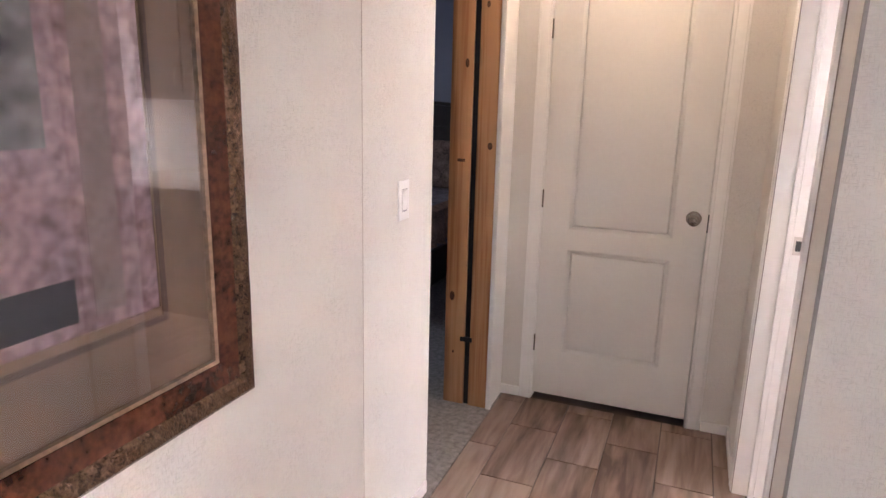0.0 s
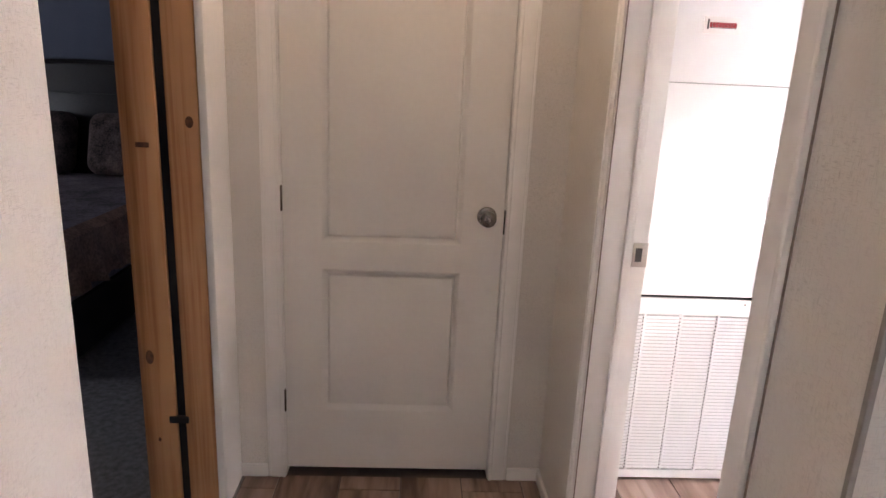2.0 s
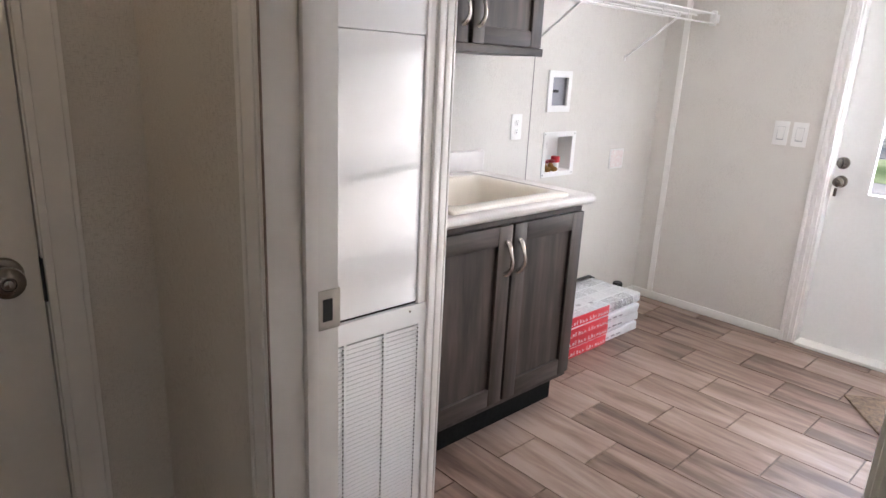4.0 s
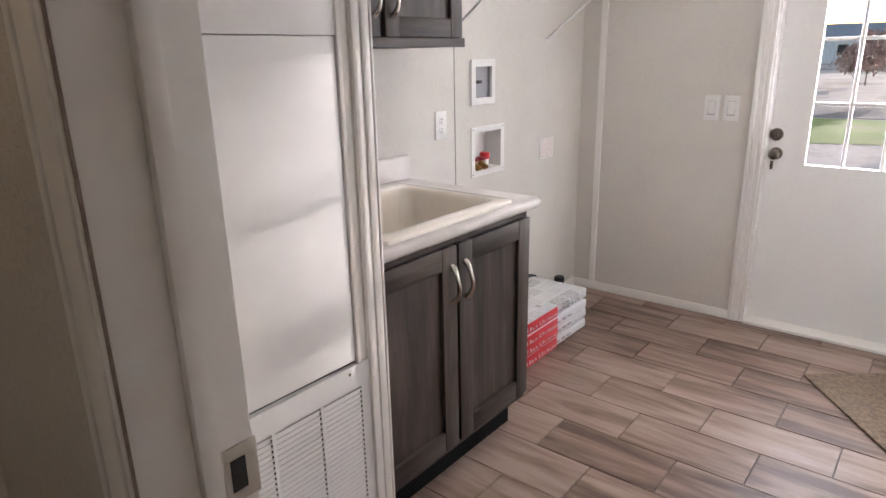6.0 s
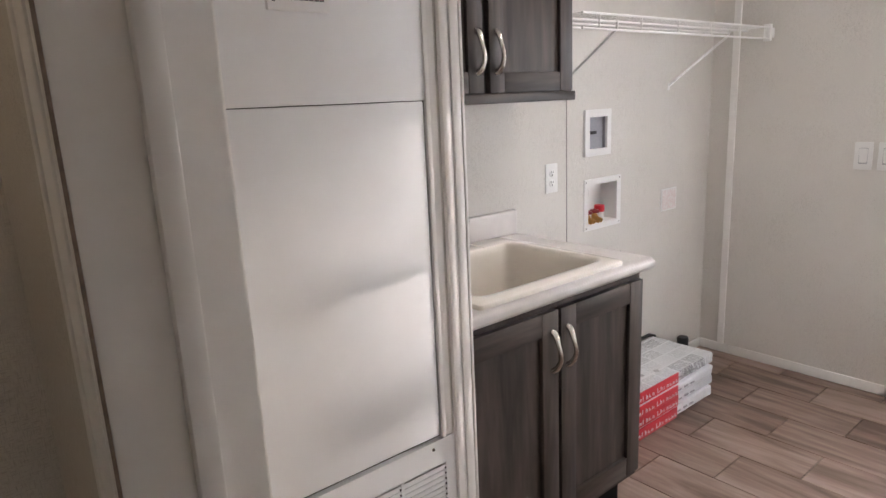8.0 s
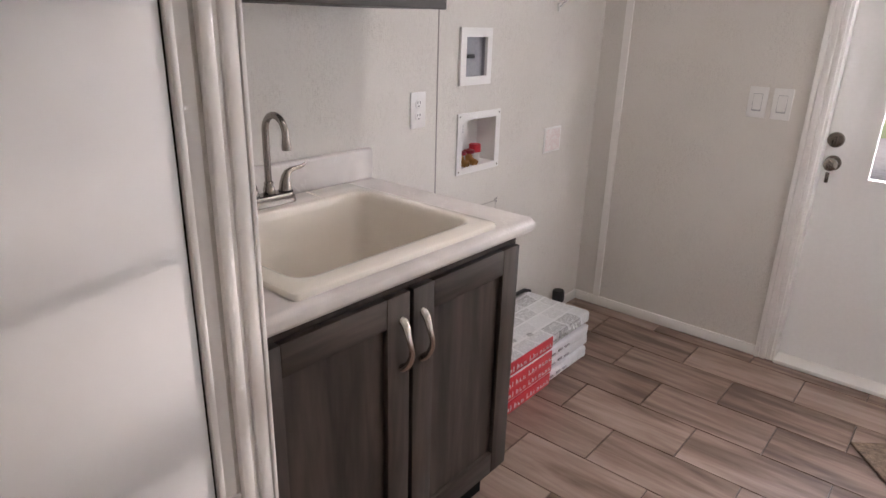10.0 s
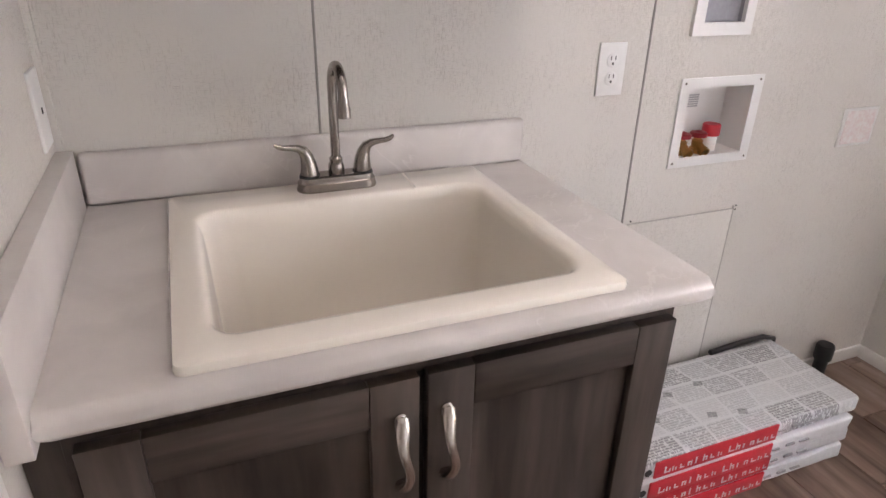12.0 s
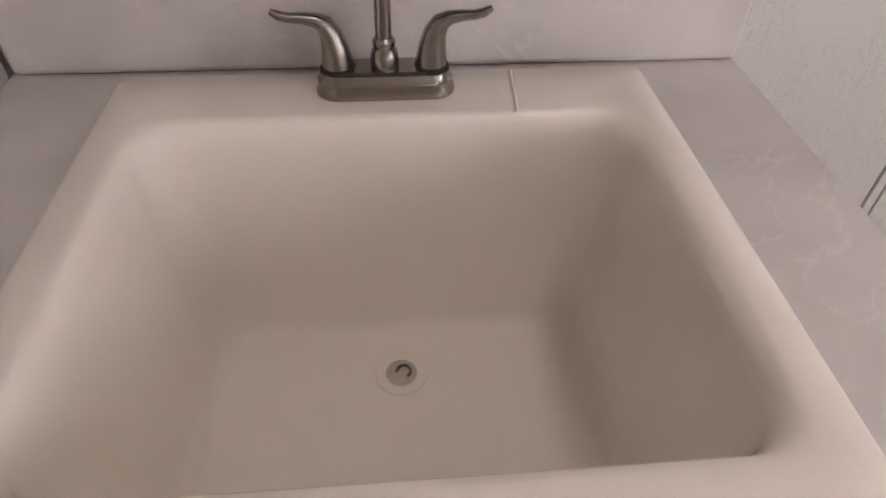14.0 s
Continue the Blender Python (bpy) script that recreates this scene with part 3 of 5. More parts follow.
# grey sheet puts the shade between slats into its colour
part("louvre_backing", boxes((4.04, 4.55, YF + 0.0125, YF + 0.016, 0.03, 0.69)), M_louvre_shade, furnace)
# black boxes paint the shade inside the open louvre ends
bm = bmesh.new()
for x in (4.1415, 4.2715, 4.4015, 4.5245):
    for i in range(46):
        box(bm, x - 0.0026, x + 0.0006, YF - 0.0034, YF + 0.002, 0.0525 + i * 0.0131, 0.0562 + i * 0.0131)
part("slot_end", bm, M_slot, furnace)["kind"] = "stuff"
part("screw", lathe(bmesh.new(), [(0.004, 0), (0.003, 0.002)], Matrix.Translation((4.49, YF - 0.006, 0.702)) @ Matrix.Rotation(radians(90), 4, "X"), 10), M_knob, furnace)
badge = part("name_badge", boxes((4.208, 4.320, YF - 0.011, YF + 0.003, 1.585, 1.636, 0.002)), M_plate, furnace, "white name badge with red bars")
M_red_print = material("red_print", (0.42, 0.03, 0.04), 0.5, spread=0.25, scale=120, bump=0.0)
for k in range(9):
    xa = 4.2235 + k * 0.0095
    part("badge_bar", boxes((xa, xa + 0.0072, YF - 0.0125, YF - 0.010, 1.604, 1.619)), M_red_print, badge)
    part("badge_shade", boxes((xa + 0.0015, xa + 0.0088, YF - 0.0118, YF - 0.0102, 1.6015, 1.6035), (xa + 0.0073, xa + 0.0088, YF - 0.0118, YF - 0.0102, 1.6036, 1.617)), M_slot, badge)
part("badge_initial", boxes((4.216, 4.221, YF - 0.012, YF - 0.010, 1.598, 1.628)), M_slot, badge)
bm = bmesh.new()
for a, b, d in ((4.517, 4.528, 0.007), (4.528, 4.548, 0.003), (4.555, 4.574, 0.010), (4.574, 4.583, 0.005), (4.583, 4.606, 0.009)):
    box(bm, a, b, YF - d, YF + 0.004, 0.719 if a < 4.55 else 0.0, 2.06, 0.003)
structure("trim_furnace_casing", bm, M_trim, "ribbed white casing beside the furnace")
structure("trim_return_corner", boxes((4.6065, 4.614, YF - 0.010, 5.90, 0.0, 2.06, 0.002)), M_trim, "white corner strip on the closet return")


# ---- cabinets ----
def shaker_door(parent, x0, x1, z0, z1, yf, rail=0.068):
    """Frame-and-panel door: two stiles, two rails, sunk panel."""
    d = part("door", boxes((x0 + rail - 0.006, x1 - rail + 0.006, yf + 0.013, yf + 0.019, z0 + rail - 0.006, z1 - rail + 0.006)), M_cab, parent)
    for a, b in ((x0, x0 + rail), (x1 - rail, x1)):
        part("stile", boxes((a, b, yf, yf + 0.02, z0, z1, 0.002)), M_cab, d)
    for a, b in ((z0, z0 + rail), (z1 - rail, z1)):
        part("rail", boxes((x0 + rail + 0.0003, x1 - rail - 0.0003, yf + 0.0006, yf + 0.02, a, b, 0.002)), M_cab_h, d)
    return d


def pull(parent, x, z0, z1, yf):
    """Arched bar pull with swelling feet."""
    n = 16
    pts, rad = [], []
    for k in range(n + 1):
        a = k / n
        z = z0 + (z1 - z0) * a
        lift = 0.027 * math.sin(math.pi * a) ** 0.6
        pts.append((x + 0.004 * math.sin(2 * math.pi * a), yf - 0.004 - lift, z))
        rad.append(0.0058 + 0.0042 * abs(2 * a - 1) ** 1.6)
    bm = tube(bmesh.new(), pts, rad, 10)
    for v in bm.verts:
        v.co.x = x + (v.co.x - x) * 1.12
    for z in (z0, z1):
        lathe(bm, [(0.0085, 0.0), (0.0085, 0.003), (0.006, 0.006)], Matrix.Translation((x, yf + 0.0005, z)) @ Matrix.Rotation(radians(90), 4, "X"), 14)
    part("handle", bm, M_pull, parent, "curved brushed nickel pull")


YC = 5.952
base = thing("base_cabinet", (5.07, 6.2, 0.0), "dark grey-brown wood sink base cabinet with two shaker doors", "cabinet")
part("body", boxes((4.648, 4.664, YC + 0.022, 6.56, 0.135, 0.873), (5.472, 5.488, YC + 0.022, 6.56, 0.135, 0.873), (4.664, 5.472, YC + 0.022, 6.55, 0.135, 0.150), (4.664, 5.472, 6.545, 6.56, 0.15, 0.60)), M_cab, base)
part("face_frame", boxes((4.648, 5.488, YC + 0.0205, YC + 0.040, 0.842, 0.874), (4.648, 4.690, YC + 0.0205, YC + 0.040, 0.135, 0.842), (5.446, 5.488, YC + 0.0205, YC + 0.040, 0.135, 0.842), (4.690, 5.446, YC + 0.0205, YC + 0.040, 0.135, 0.175)), M_cab, base)
part("filler_strip", boxes((RET + 0.0012, 4.6475, YC + 0.0215, YC + 0.040, 0.0, 0.8675)), M_cab, base)
part("toe_kick", boxes((4.650, 5.486, 6.040, 6.055, 0.0, 0.134), (5.470, 5.486, 6.056, 6.55, 0.0, 0.134)), M_toe, base, "black toe kick")
part("shadow_gap", boxes((5.055, 5.08, YC + 0.021, YC + 0.041, 0.175, 0.842)), M_dark, base)
for x0, x1, hx in ((4.660, 5.061, 5.034), (5.073, 5.478, 5.100)):
    d = shaker_door(base, x0, x1, 0.165, 0.848, YC)
    pull(d, hx, 0.672, 0.788, YC)

YU = 6.274
wallcab = thing("wall_cabinet", (5.07, 6.42, 1.42), "dark grey-brown wood wall cabinet with two shaker doors", "cabinet")
part("body", boxes((4.616, 5.540, YU + 0.021, YS - 0.002, 1.421, 2.19, 0.002)), M_cab, wallcab)
part("shadow_gap", boxes((5.100, 5.138, YU + 0.019, YU + 0.0225, 1.455, 2.16)), M_dark, wallcab)
for x0, x1, hx in ((4.640, 5.106, 5.080), (5.132, 5.522, 5.160)):
    d = shaker_door(wallcab, x0, x1, 1.452, 2.165, YU, 0.062)
    pull(d, hx, 1.513, 1.632, YU)
part("bottom_rail", boxes((4.616, 5.541, YU + 0.003, YU + 0.0205, 1.420, 1.4505, 0.002)), M_cab_h, wallcab)

# ---- counter, sink and tap ----
counter = thing("countertop", (5.08, 6.25, 0.875), "pale grey marbled laminate worktop with low splashbacks", "countertop")


def rect(x0, x1, y0, y1, z):
    return [(x0, y0, z), (x1, y0, z), (x1, y1, z), (x0, y1, z)]


outer, inner = (4.6355, 5.525, 5.937, 6.573), (4.80, 5.362, 5.992, 6.500)
bm = loft(bmesh.new(), [rect(*outer, 0.874), rect(*outer, 0.912), rect(*inner, 0.912), rect(*inner, 0.874), rect(*outer, 0.874)], False, False)
bmesh.ops.remove_doubles(bm, verts=bm.verts, dist=0.0005)
nose = [e for e in bm.edges if all(abs(v.co.y - 5.937) < 0.001 for v in e.verts) and abs(e.verts[0].co.z - e.verts[1].co.z) < 0.001]
bmesh.ops.bevel(bm, geom=nose, offset=0.017, segments=6, affect="EDGES", profile=0.5)
part("worktop", bm, M_counter, counter)
bm = bmesh.new()
box(bm, 4.636, 5.526, 6.549, 6.5735, 0.9125, 1.011, 0.010, 4)
part("back_splash", bm, M_counter, counter)
bm = bmesh.new()
box(bm, RET + 0.001, 4.6350, 5.930, 6.548, 0.868, 1.020, 0.0015)
part("side_splash", bm, M_counter, counter)

sink = thing("utility_sink", (5.08, 6.24, 0.912), "off-white drop-in utility sink with a deep basin", "sink")


def ring(x0, x1, y0, y1, r, z, n=6):
    return [(x, y, z) for x, y in rounded(x0, x1, y0, y1, r, n)]


IX0, IX1, IY0, IY1 = 4.813, 5.347, 6.006, 6.416
loops = [ring(4.773, 5.386, 5.962, 6.518, 0.012, 0.9125), ring(4.772, 5.387, 5.961, 6.519, 0.013, 0.919), ring(4.774, 5.385, 5.963, 6.517, 0.012, 0.925), ring(4.780, 5.379, 5.969, 6.511, 0.012, 0.929),
         ring(IX0 - 0.006, IX1 + 0.006, IY0 - 0.006, IY1 + 0.006, 0.045, 0.930)]
for d, z in ((0.000, 0.929), (0.004, 0.926), (0.008, 0.919), (0.011, 0.905), (0.014, 0.86), (0.018, 0.77), (0.023, 0.68), (0.026, 0.640), (0.029, 0.622), (0.035, 0.611), (0.046, 0.6055), (0.062, 0.6035), (0.085, 0.603)):
    loops.append(ring(IX0 + d, IX1 - d, IY0 + d * 0.75, IY1 - d * 0.75, 0.040 + 0.5 * min(d, 0.04), z))
bm = loft(bmesh.new(), loops, first=False, last=True)
part("basin", bm, M_sink, sink)
dm = Matrix.Translation((5.081, 6.316, 0.6032))
drain = part("drain", lathe(bmesh.new(), [(0.034, 0.0), (0.034, 0.0015), (0.031, 0.0025), (0.021, 0.0012), (0.020, 0.0008)], dm, 28), M_sink, sink)
part("strainer", lathe(bmesh.new(), [(0.020, 0.0005), (0.020, 0.0022), (0.017, 0.0034)], dm, 24), material("dull_strainer", (0.55, 0.49, 0.42), 0.5, 0.0, 0.1), drain)
bm = tube(bmesh.new(), [(5.084 + 0.009 * math.cos(a), 6.315 + 0.009 * math.sin(a), 0.609) for a in (radians(d) for d in range(-60, 200, 20))], 0.0022, 8)
part("stopper_ring", bm, M_nickel, drain, "small dark metal ring")
part("deck_ridge", loft(bmesh.new(), [[(5.222, 6.508, 0.9292), (5.228, 6.508, 0.9292), (5.225, 6.508, 0.9318)], [(5.214, 6.414, 0.9292), (5.221, 6.414, 0.9292), (5.2175, 6.414, 0.9318)], [(5.214, 6.408, 0.922), (5.221, 6.408, 0.922), (5.2175, 6.408, 0.922)]]), M_sink, sink)

tap = thing("faucet", (5.078, 6.468, 0.930), "brushed nickel two-handle gooseneck faucet on the sink deck", "faucet")
fx, fy, fz = 5.078, 6.470, 0.930


def oval(hw, hd, z):
    return [(x, y, z) for x, y in rounded(fx - hw, fx + hw, fy - hd, fy + hd, hd * 0.96, 8)]


part("base_plate", loft(bmesh.new(), [oval(0.077, 0.0265, fz + 0.0005), oval(0.077, 0.0265, fz + 0.004), oval(0.0745, 0.0245, fz + 0.010), oval(0.0745, 0.0245, fz + 0.016), oval(0.071, 0.0215, fz + 0.020), oval(0.070, 0.0205, fz + 0.026), oval(0.066, 0.0165, fz + 0.029)]), M_nickel, tap)
spout = part("spout", tube(bmesh.new(), [(fx, fy, fz + 0.028), (fx, fy, fz + 0.10), (fx, fy, fz + 0.185)] + [(fx, fy - 0.042 + 0.042 * math.cos(radians(d)), fz + 0.190 + 0.044 * math.sin(radians(d))) for d in range(6, 181, 12)] + [(fx, fy - 0.0845, fz + 0.176)], 0.0088, 14), M_nickel, tap)
part("aerator", tube(bmesh.new(), [(fx, fy - 0.0842, fz + 0.184), (fx, fy - 0.0848, fz + 0.172), (fx, fy - 0.0849, fz + 0.170), (fx, fy - 0.0856, fz + 0.154)], [0.0095, 0.0105, 0.0118, 0.0115], 14), M_nickel, spout)
part("collar", lathe(bmesh.new(), [(0.0145, 0.026), (0.0155, 0.030), (0.0155, 0.040), (0.014, 0.047), (0.0115, 0.051), (0.0125, 0.054), (0.0125, 0.058), (0.0095, 0.062)], Matrix.Translation((fx, fy, fz)), 20), M_nickel, spout)
for s in (-1, 1):
    cx = fx + 0.0508 * s
    pts = [(cx, fy, fz + 0.026), (cx, fy, fz + 0.038), (cx + 0.001 * s, fy, fz + 0.052), (cx + 0.004 * s, fy, fz + 0.066), (cx + 0.010 * s, fy - 0.001, fz + 0.077), (cx + 0.019 * s, fy - 0.003, fz + 0.0825), (cx + 0.032 * s, fy - 0.005, fz + 0.0855), (cx + 0.044 * s, fy - 0.007, fz + 0.0865), (cx + 0.054 * s, fy - 0.008, fz + 0.0895), (cx + 0.062 * s, fy - 0.008, fz + 0.0945)]
    h = part("lever_handle", tube(bmesh.new(), pts, [0.0180, 0.0168, 0.0148, 0.0122, 0.0098, 0.0074, 0.0058, 0.0052, 0.0050, 0.0030], 16), M_nickel, tap)
    part("handle_seat", lathe(bmesh.new(), [(0.0195, 0.024), (0.020, 0.027), (0.0185, 0.031)], Matrix.Translation((cx, fy, fz)), 20), M_dark, h)

# ---- wall behind the sink ----
outlet("wall_outlet", (5.754, YS, 1.105), (0, -1, 0), "white duplex outlet on the linen wall beside the sink", "wall outlets")
M_sticker = material("red_printed_label", (0.76, 0.73, 0.71), 0.6, spread=0.05, scale=90, tint=(0.74, 0.63, 0.61), bump=0.0)
o2 = thing("dryer_outlet", (6.645, YS, 0.905), "white blank outlet cover with a faded red label", "outlet")
part("plate", boxes((6.582, 6.722, YS - 0.005, YS, 0.845, 0.958, 0.002)), M_plate, o2)
part("label", boxes((6.592, 6.712, YS - 0.0065, YS - 0.0045, 0.853, 0.950)), M_sticker, o2, "pale label with red print")
sp = thing("phone_plate", (RET, 6.50, 1.10), "white wall plate with one small jack hole", "wall plate")
part("plate", boxes((RET, RET + 0.006, 6.468, 6.540, 1.040, 1.166, 0.002)), M_plate, sp)
part("jack_hole", boxes((RET + 0.0055, RET + 0.0072, 6.502, 6.508, 1.096, 1.106)), M_slot, sp)

wb = thing("washer_box", (6.105, YS, 0.96), "white recessed washer valve box with brass taps", "washer box")
part("flange", wall_cells(YS - 0.005, (5.970, 6.238), (0.842, 1.072), YS + 0.001, [(5.998, 6.208, 0.868, 1.046)], "x"), M_plate, wb)
bm = boxes((5.992, 6.214, YS + 0.088, YS + 0.092, 0.864, 1.050), (5.992, 5.996, YS + 0.001, YS + 0.088, 0.864, 1.050), (6.210, 6.214, YS + 0.001, YS + 0.088, 0.864, 1.050), (5.996, 6.210, YS + 0.001, YS + 0.088, 0.864, 0.868), (5.996, 6.210, YS + 0.001, YS + 0.088, 1.046, 1.050))
part("tray", bm, M_plate, wb)
for i in range(6):
    part("label_bar", boxes((6.078, 6.118, YS + 0.0862, YS + 0.0885, 1.006 - 0.006 * i, 1.0095 - 0.006 * i)), M_print, wb)
for x, c in ((6.030, M_darkred), (6.083, M_darkred)):
    v = part("valve", lathe(bmesh.new(), [(0.018, 0.0), (0.018, 0.014), (0.014, 0.016), (0.015, 0.034), (0.010, 0.037), (0.008, 0.048)], Matrix.Translation((x, YS + 0.026, 0.868)), 14), M_brass, wb, "brass valve")
    part("outlet_nozzle", lathe(bmesh.new(), [(0.011, 0.0), (0.011, 0.018), (0.0145, 0.019), (0.0145, 0.030), (0.0115, 0.031), (0.0105, 0.026)], Matrix.Translation((x, YS + 0.018, 0.890)) @ Matrix.Rotation(radians(120), 4, "X"), 14), M_brass, v)
    part("wheel", lathe(bmesh.new(), [(0.010, 0.042), (0.022, 0.044), (0.0235, 0.052), (0.020, 0.056), (0.010, 0.057), (0.006, 0.060)], Matrix.Translation((x, YS + 0.026, 0.868)), 12), c, v, "dark red hand wheel")
pp = part("standpipe", lathe(bmesh.new(), [(0.019, 0.0), (0.019, 0.048)], Matrix.Translation((6.137, YS + 0.04, 0.868)), 18), M_plate, wb)
part("red_cap", lathe(bmesh.new(), [(0.0225, 0.040), (0.024, 0.042), (0.0235, 0.068), (0.021, 0.071)], Matrix.Translation((6.137, YS + 0.04, 0.868)), 18), M_red, pp, "red plastic cap")
for x in (5.982, 6.226):
    for z in (0.854, 1.060):
        part("screw", lathe(bmesh.new(), [(0.0032, 0), (0.0025, 0.0015)], Matrix.Translation((x, YS - 0.005, z)) @ Matrix.Rotation(radians(90), 4, "X"), 8), M_knob, wb)

M_grey = material("grey_liner", (0.33, 0.33, 0.36), 0.6, spread=0.06)
db = thing("dryer_box", (6.06, YS, 1.27), "white framed wall box with a grey inner plate", "wall box")
part("frame", wall_cells(YS - 0.011, (5.967, 6.150), (1.173, 1.372), YS + 0.001, [(5.998, 6.122, 1.203, 1.340)], "x"), M_plate, db)
part("inner_plate", boxes((5.994, 6.126, YS + 0.014, YS + 0.018, 1.194, 1.346), (5.992, 5.996, YS + 0.001, YS + 0.018, 1.192, 1.348), (6.124, 6.127, YS + 0.001, YS + 0.018, 1.192, 1.348)), M_grey, db, "grey inner plate")
part("latch", boxes((6.018, 6.066, YS + 0.004, YS + 0.014, 1.266, 1.280, 0.002)), M_black, db, "black latch")
part("latch_tip", boxes((6.010, 6.017, YS + 0.004, YS + 0.014, 1.268, 1.277)), M_plate, db)

M_panel_edge = material("pale_panel_edge", (0.47, 0.445, 0.41), 0.7, spread=0.05)
hatch = thing("access_panel", (6.07, YS, 0.0), "flush linen-patterned access panel cut into the wall", "access panel")
part("panel", boxes((5.874, 6.234, YS - 0.004, YS + 0.0005, 0.07, 0.695, 0.001)), M_wall, hatch)
part("edge_strip", boxes((6.234, 6.2375, YS - 0.0045, YS + 0.0005, 0.07, 0.705)), M_panel_edge, hatch)
part("edge_strip", boxes((5.872, 6.2375, YS - 0.0045, YS + 0.0005, 0.6955, 0.6975)), M_panel_edge, hatch)
for x in (5.882, 6.246):
    for dz in (0.0, 0.012):
        part("screw", lathe(bmesh.new(), [(0.003, 0), (0.0025, 0.0015)], Matrix.Translation((x, YS - 0.001, 0.692 + dz)) @ Matrix.Rotation(radians(90), 4, "X"), 8), M_slot, hatch)

# ---- wire shelf ----
M_wire = material("white_coated_wire", (0.80, 0.79, 0.77), 0.35, spread=0.01, bump=0.0)
shelf = thing("wire_shelf", (6.27, 6.42, 1.71), "white coated wire shelf on diagonal wall braces", "shelf")
SY, SZ = 6.268, 1.708
for nm, y, z in (("front_rail", SY, SZ), ("front_rail", SY, SZ - 0.052), ("deck_rail", SY + 0.10, SZ - 0.006), ("deck_rail", SY + 0.20, SZ - 0.006), ("back_rail", YS - 0.012, SZ - 0.006)):
    part(nm, tube(bmesh.new(), [(5.565, y, z), (6.965, y, z)], 0.0042, 8), M_wire, shelf)
bm = bmesh.new()
for i in range(55):
    x = 5.575 + i * 0.0256
    tube(bm, [(x, YS - 0.012, SZ), (x, SY + 0.001, SZ + 0.0015)], 0.0016, 5)
part("deck_wire", bm, M_wire, shelf)["kind"] = "stuff"
for i in range(6):
    x = 5.66 + i * 0.255
    part("lip_strut", tube(bmesh.new(), [(x, SY, SZ), (x, SY, SZ - 0.052)], 0.0036, 6), M_wire, shelf)
for x in (5.79, 6.62):
    b = part("brace", tube(bmesh.new(), [(x - 0.02, SY + 0.004, SZ - 0.02), (x, SY + 0.02, SZ - 0.045), (x, YS - 0.006, 1.462)], 0.0052, 8), M_wire, shelf)
    part("brace_foot", boxes((x - 0.008, x + 0.008, YS - 0.005, YS, 1.440, 1.475, 0.002)), M_wire, b)
part("end_bracket", boxes((6.967, 6.992, SY - 0.008, SY + 0.024, SZ - 0.062, SZ + 0.016, 0.004)), M_plate, shelf, "white end bracket")
part("end_bracket", boxes((6.992, XE, SY + 0.0, SY + 0.02, SZ - 0.045, SZ + 0.0, 0.003)), M_plate, shelf)

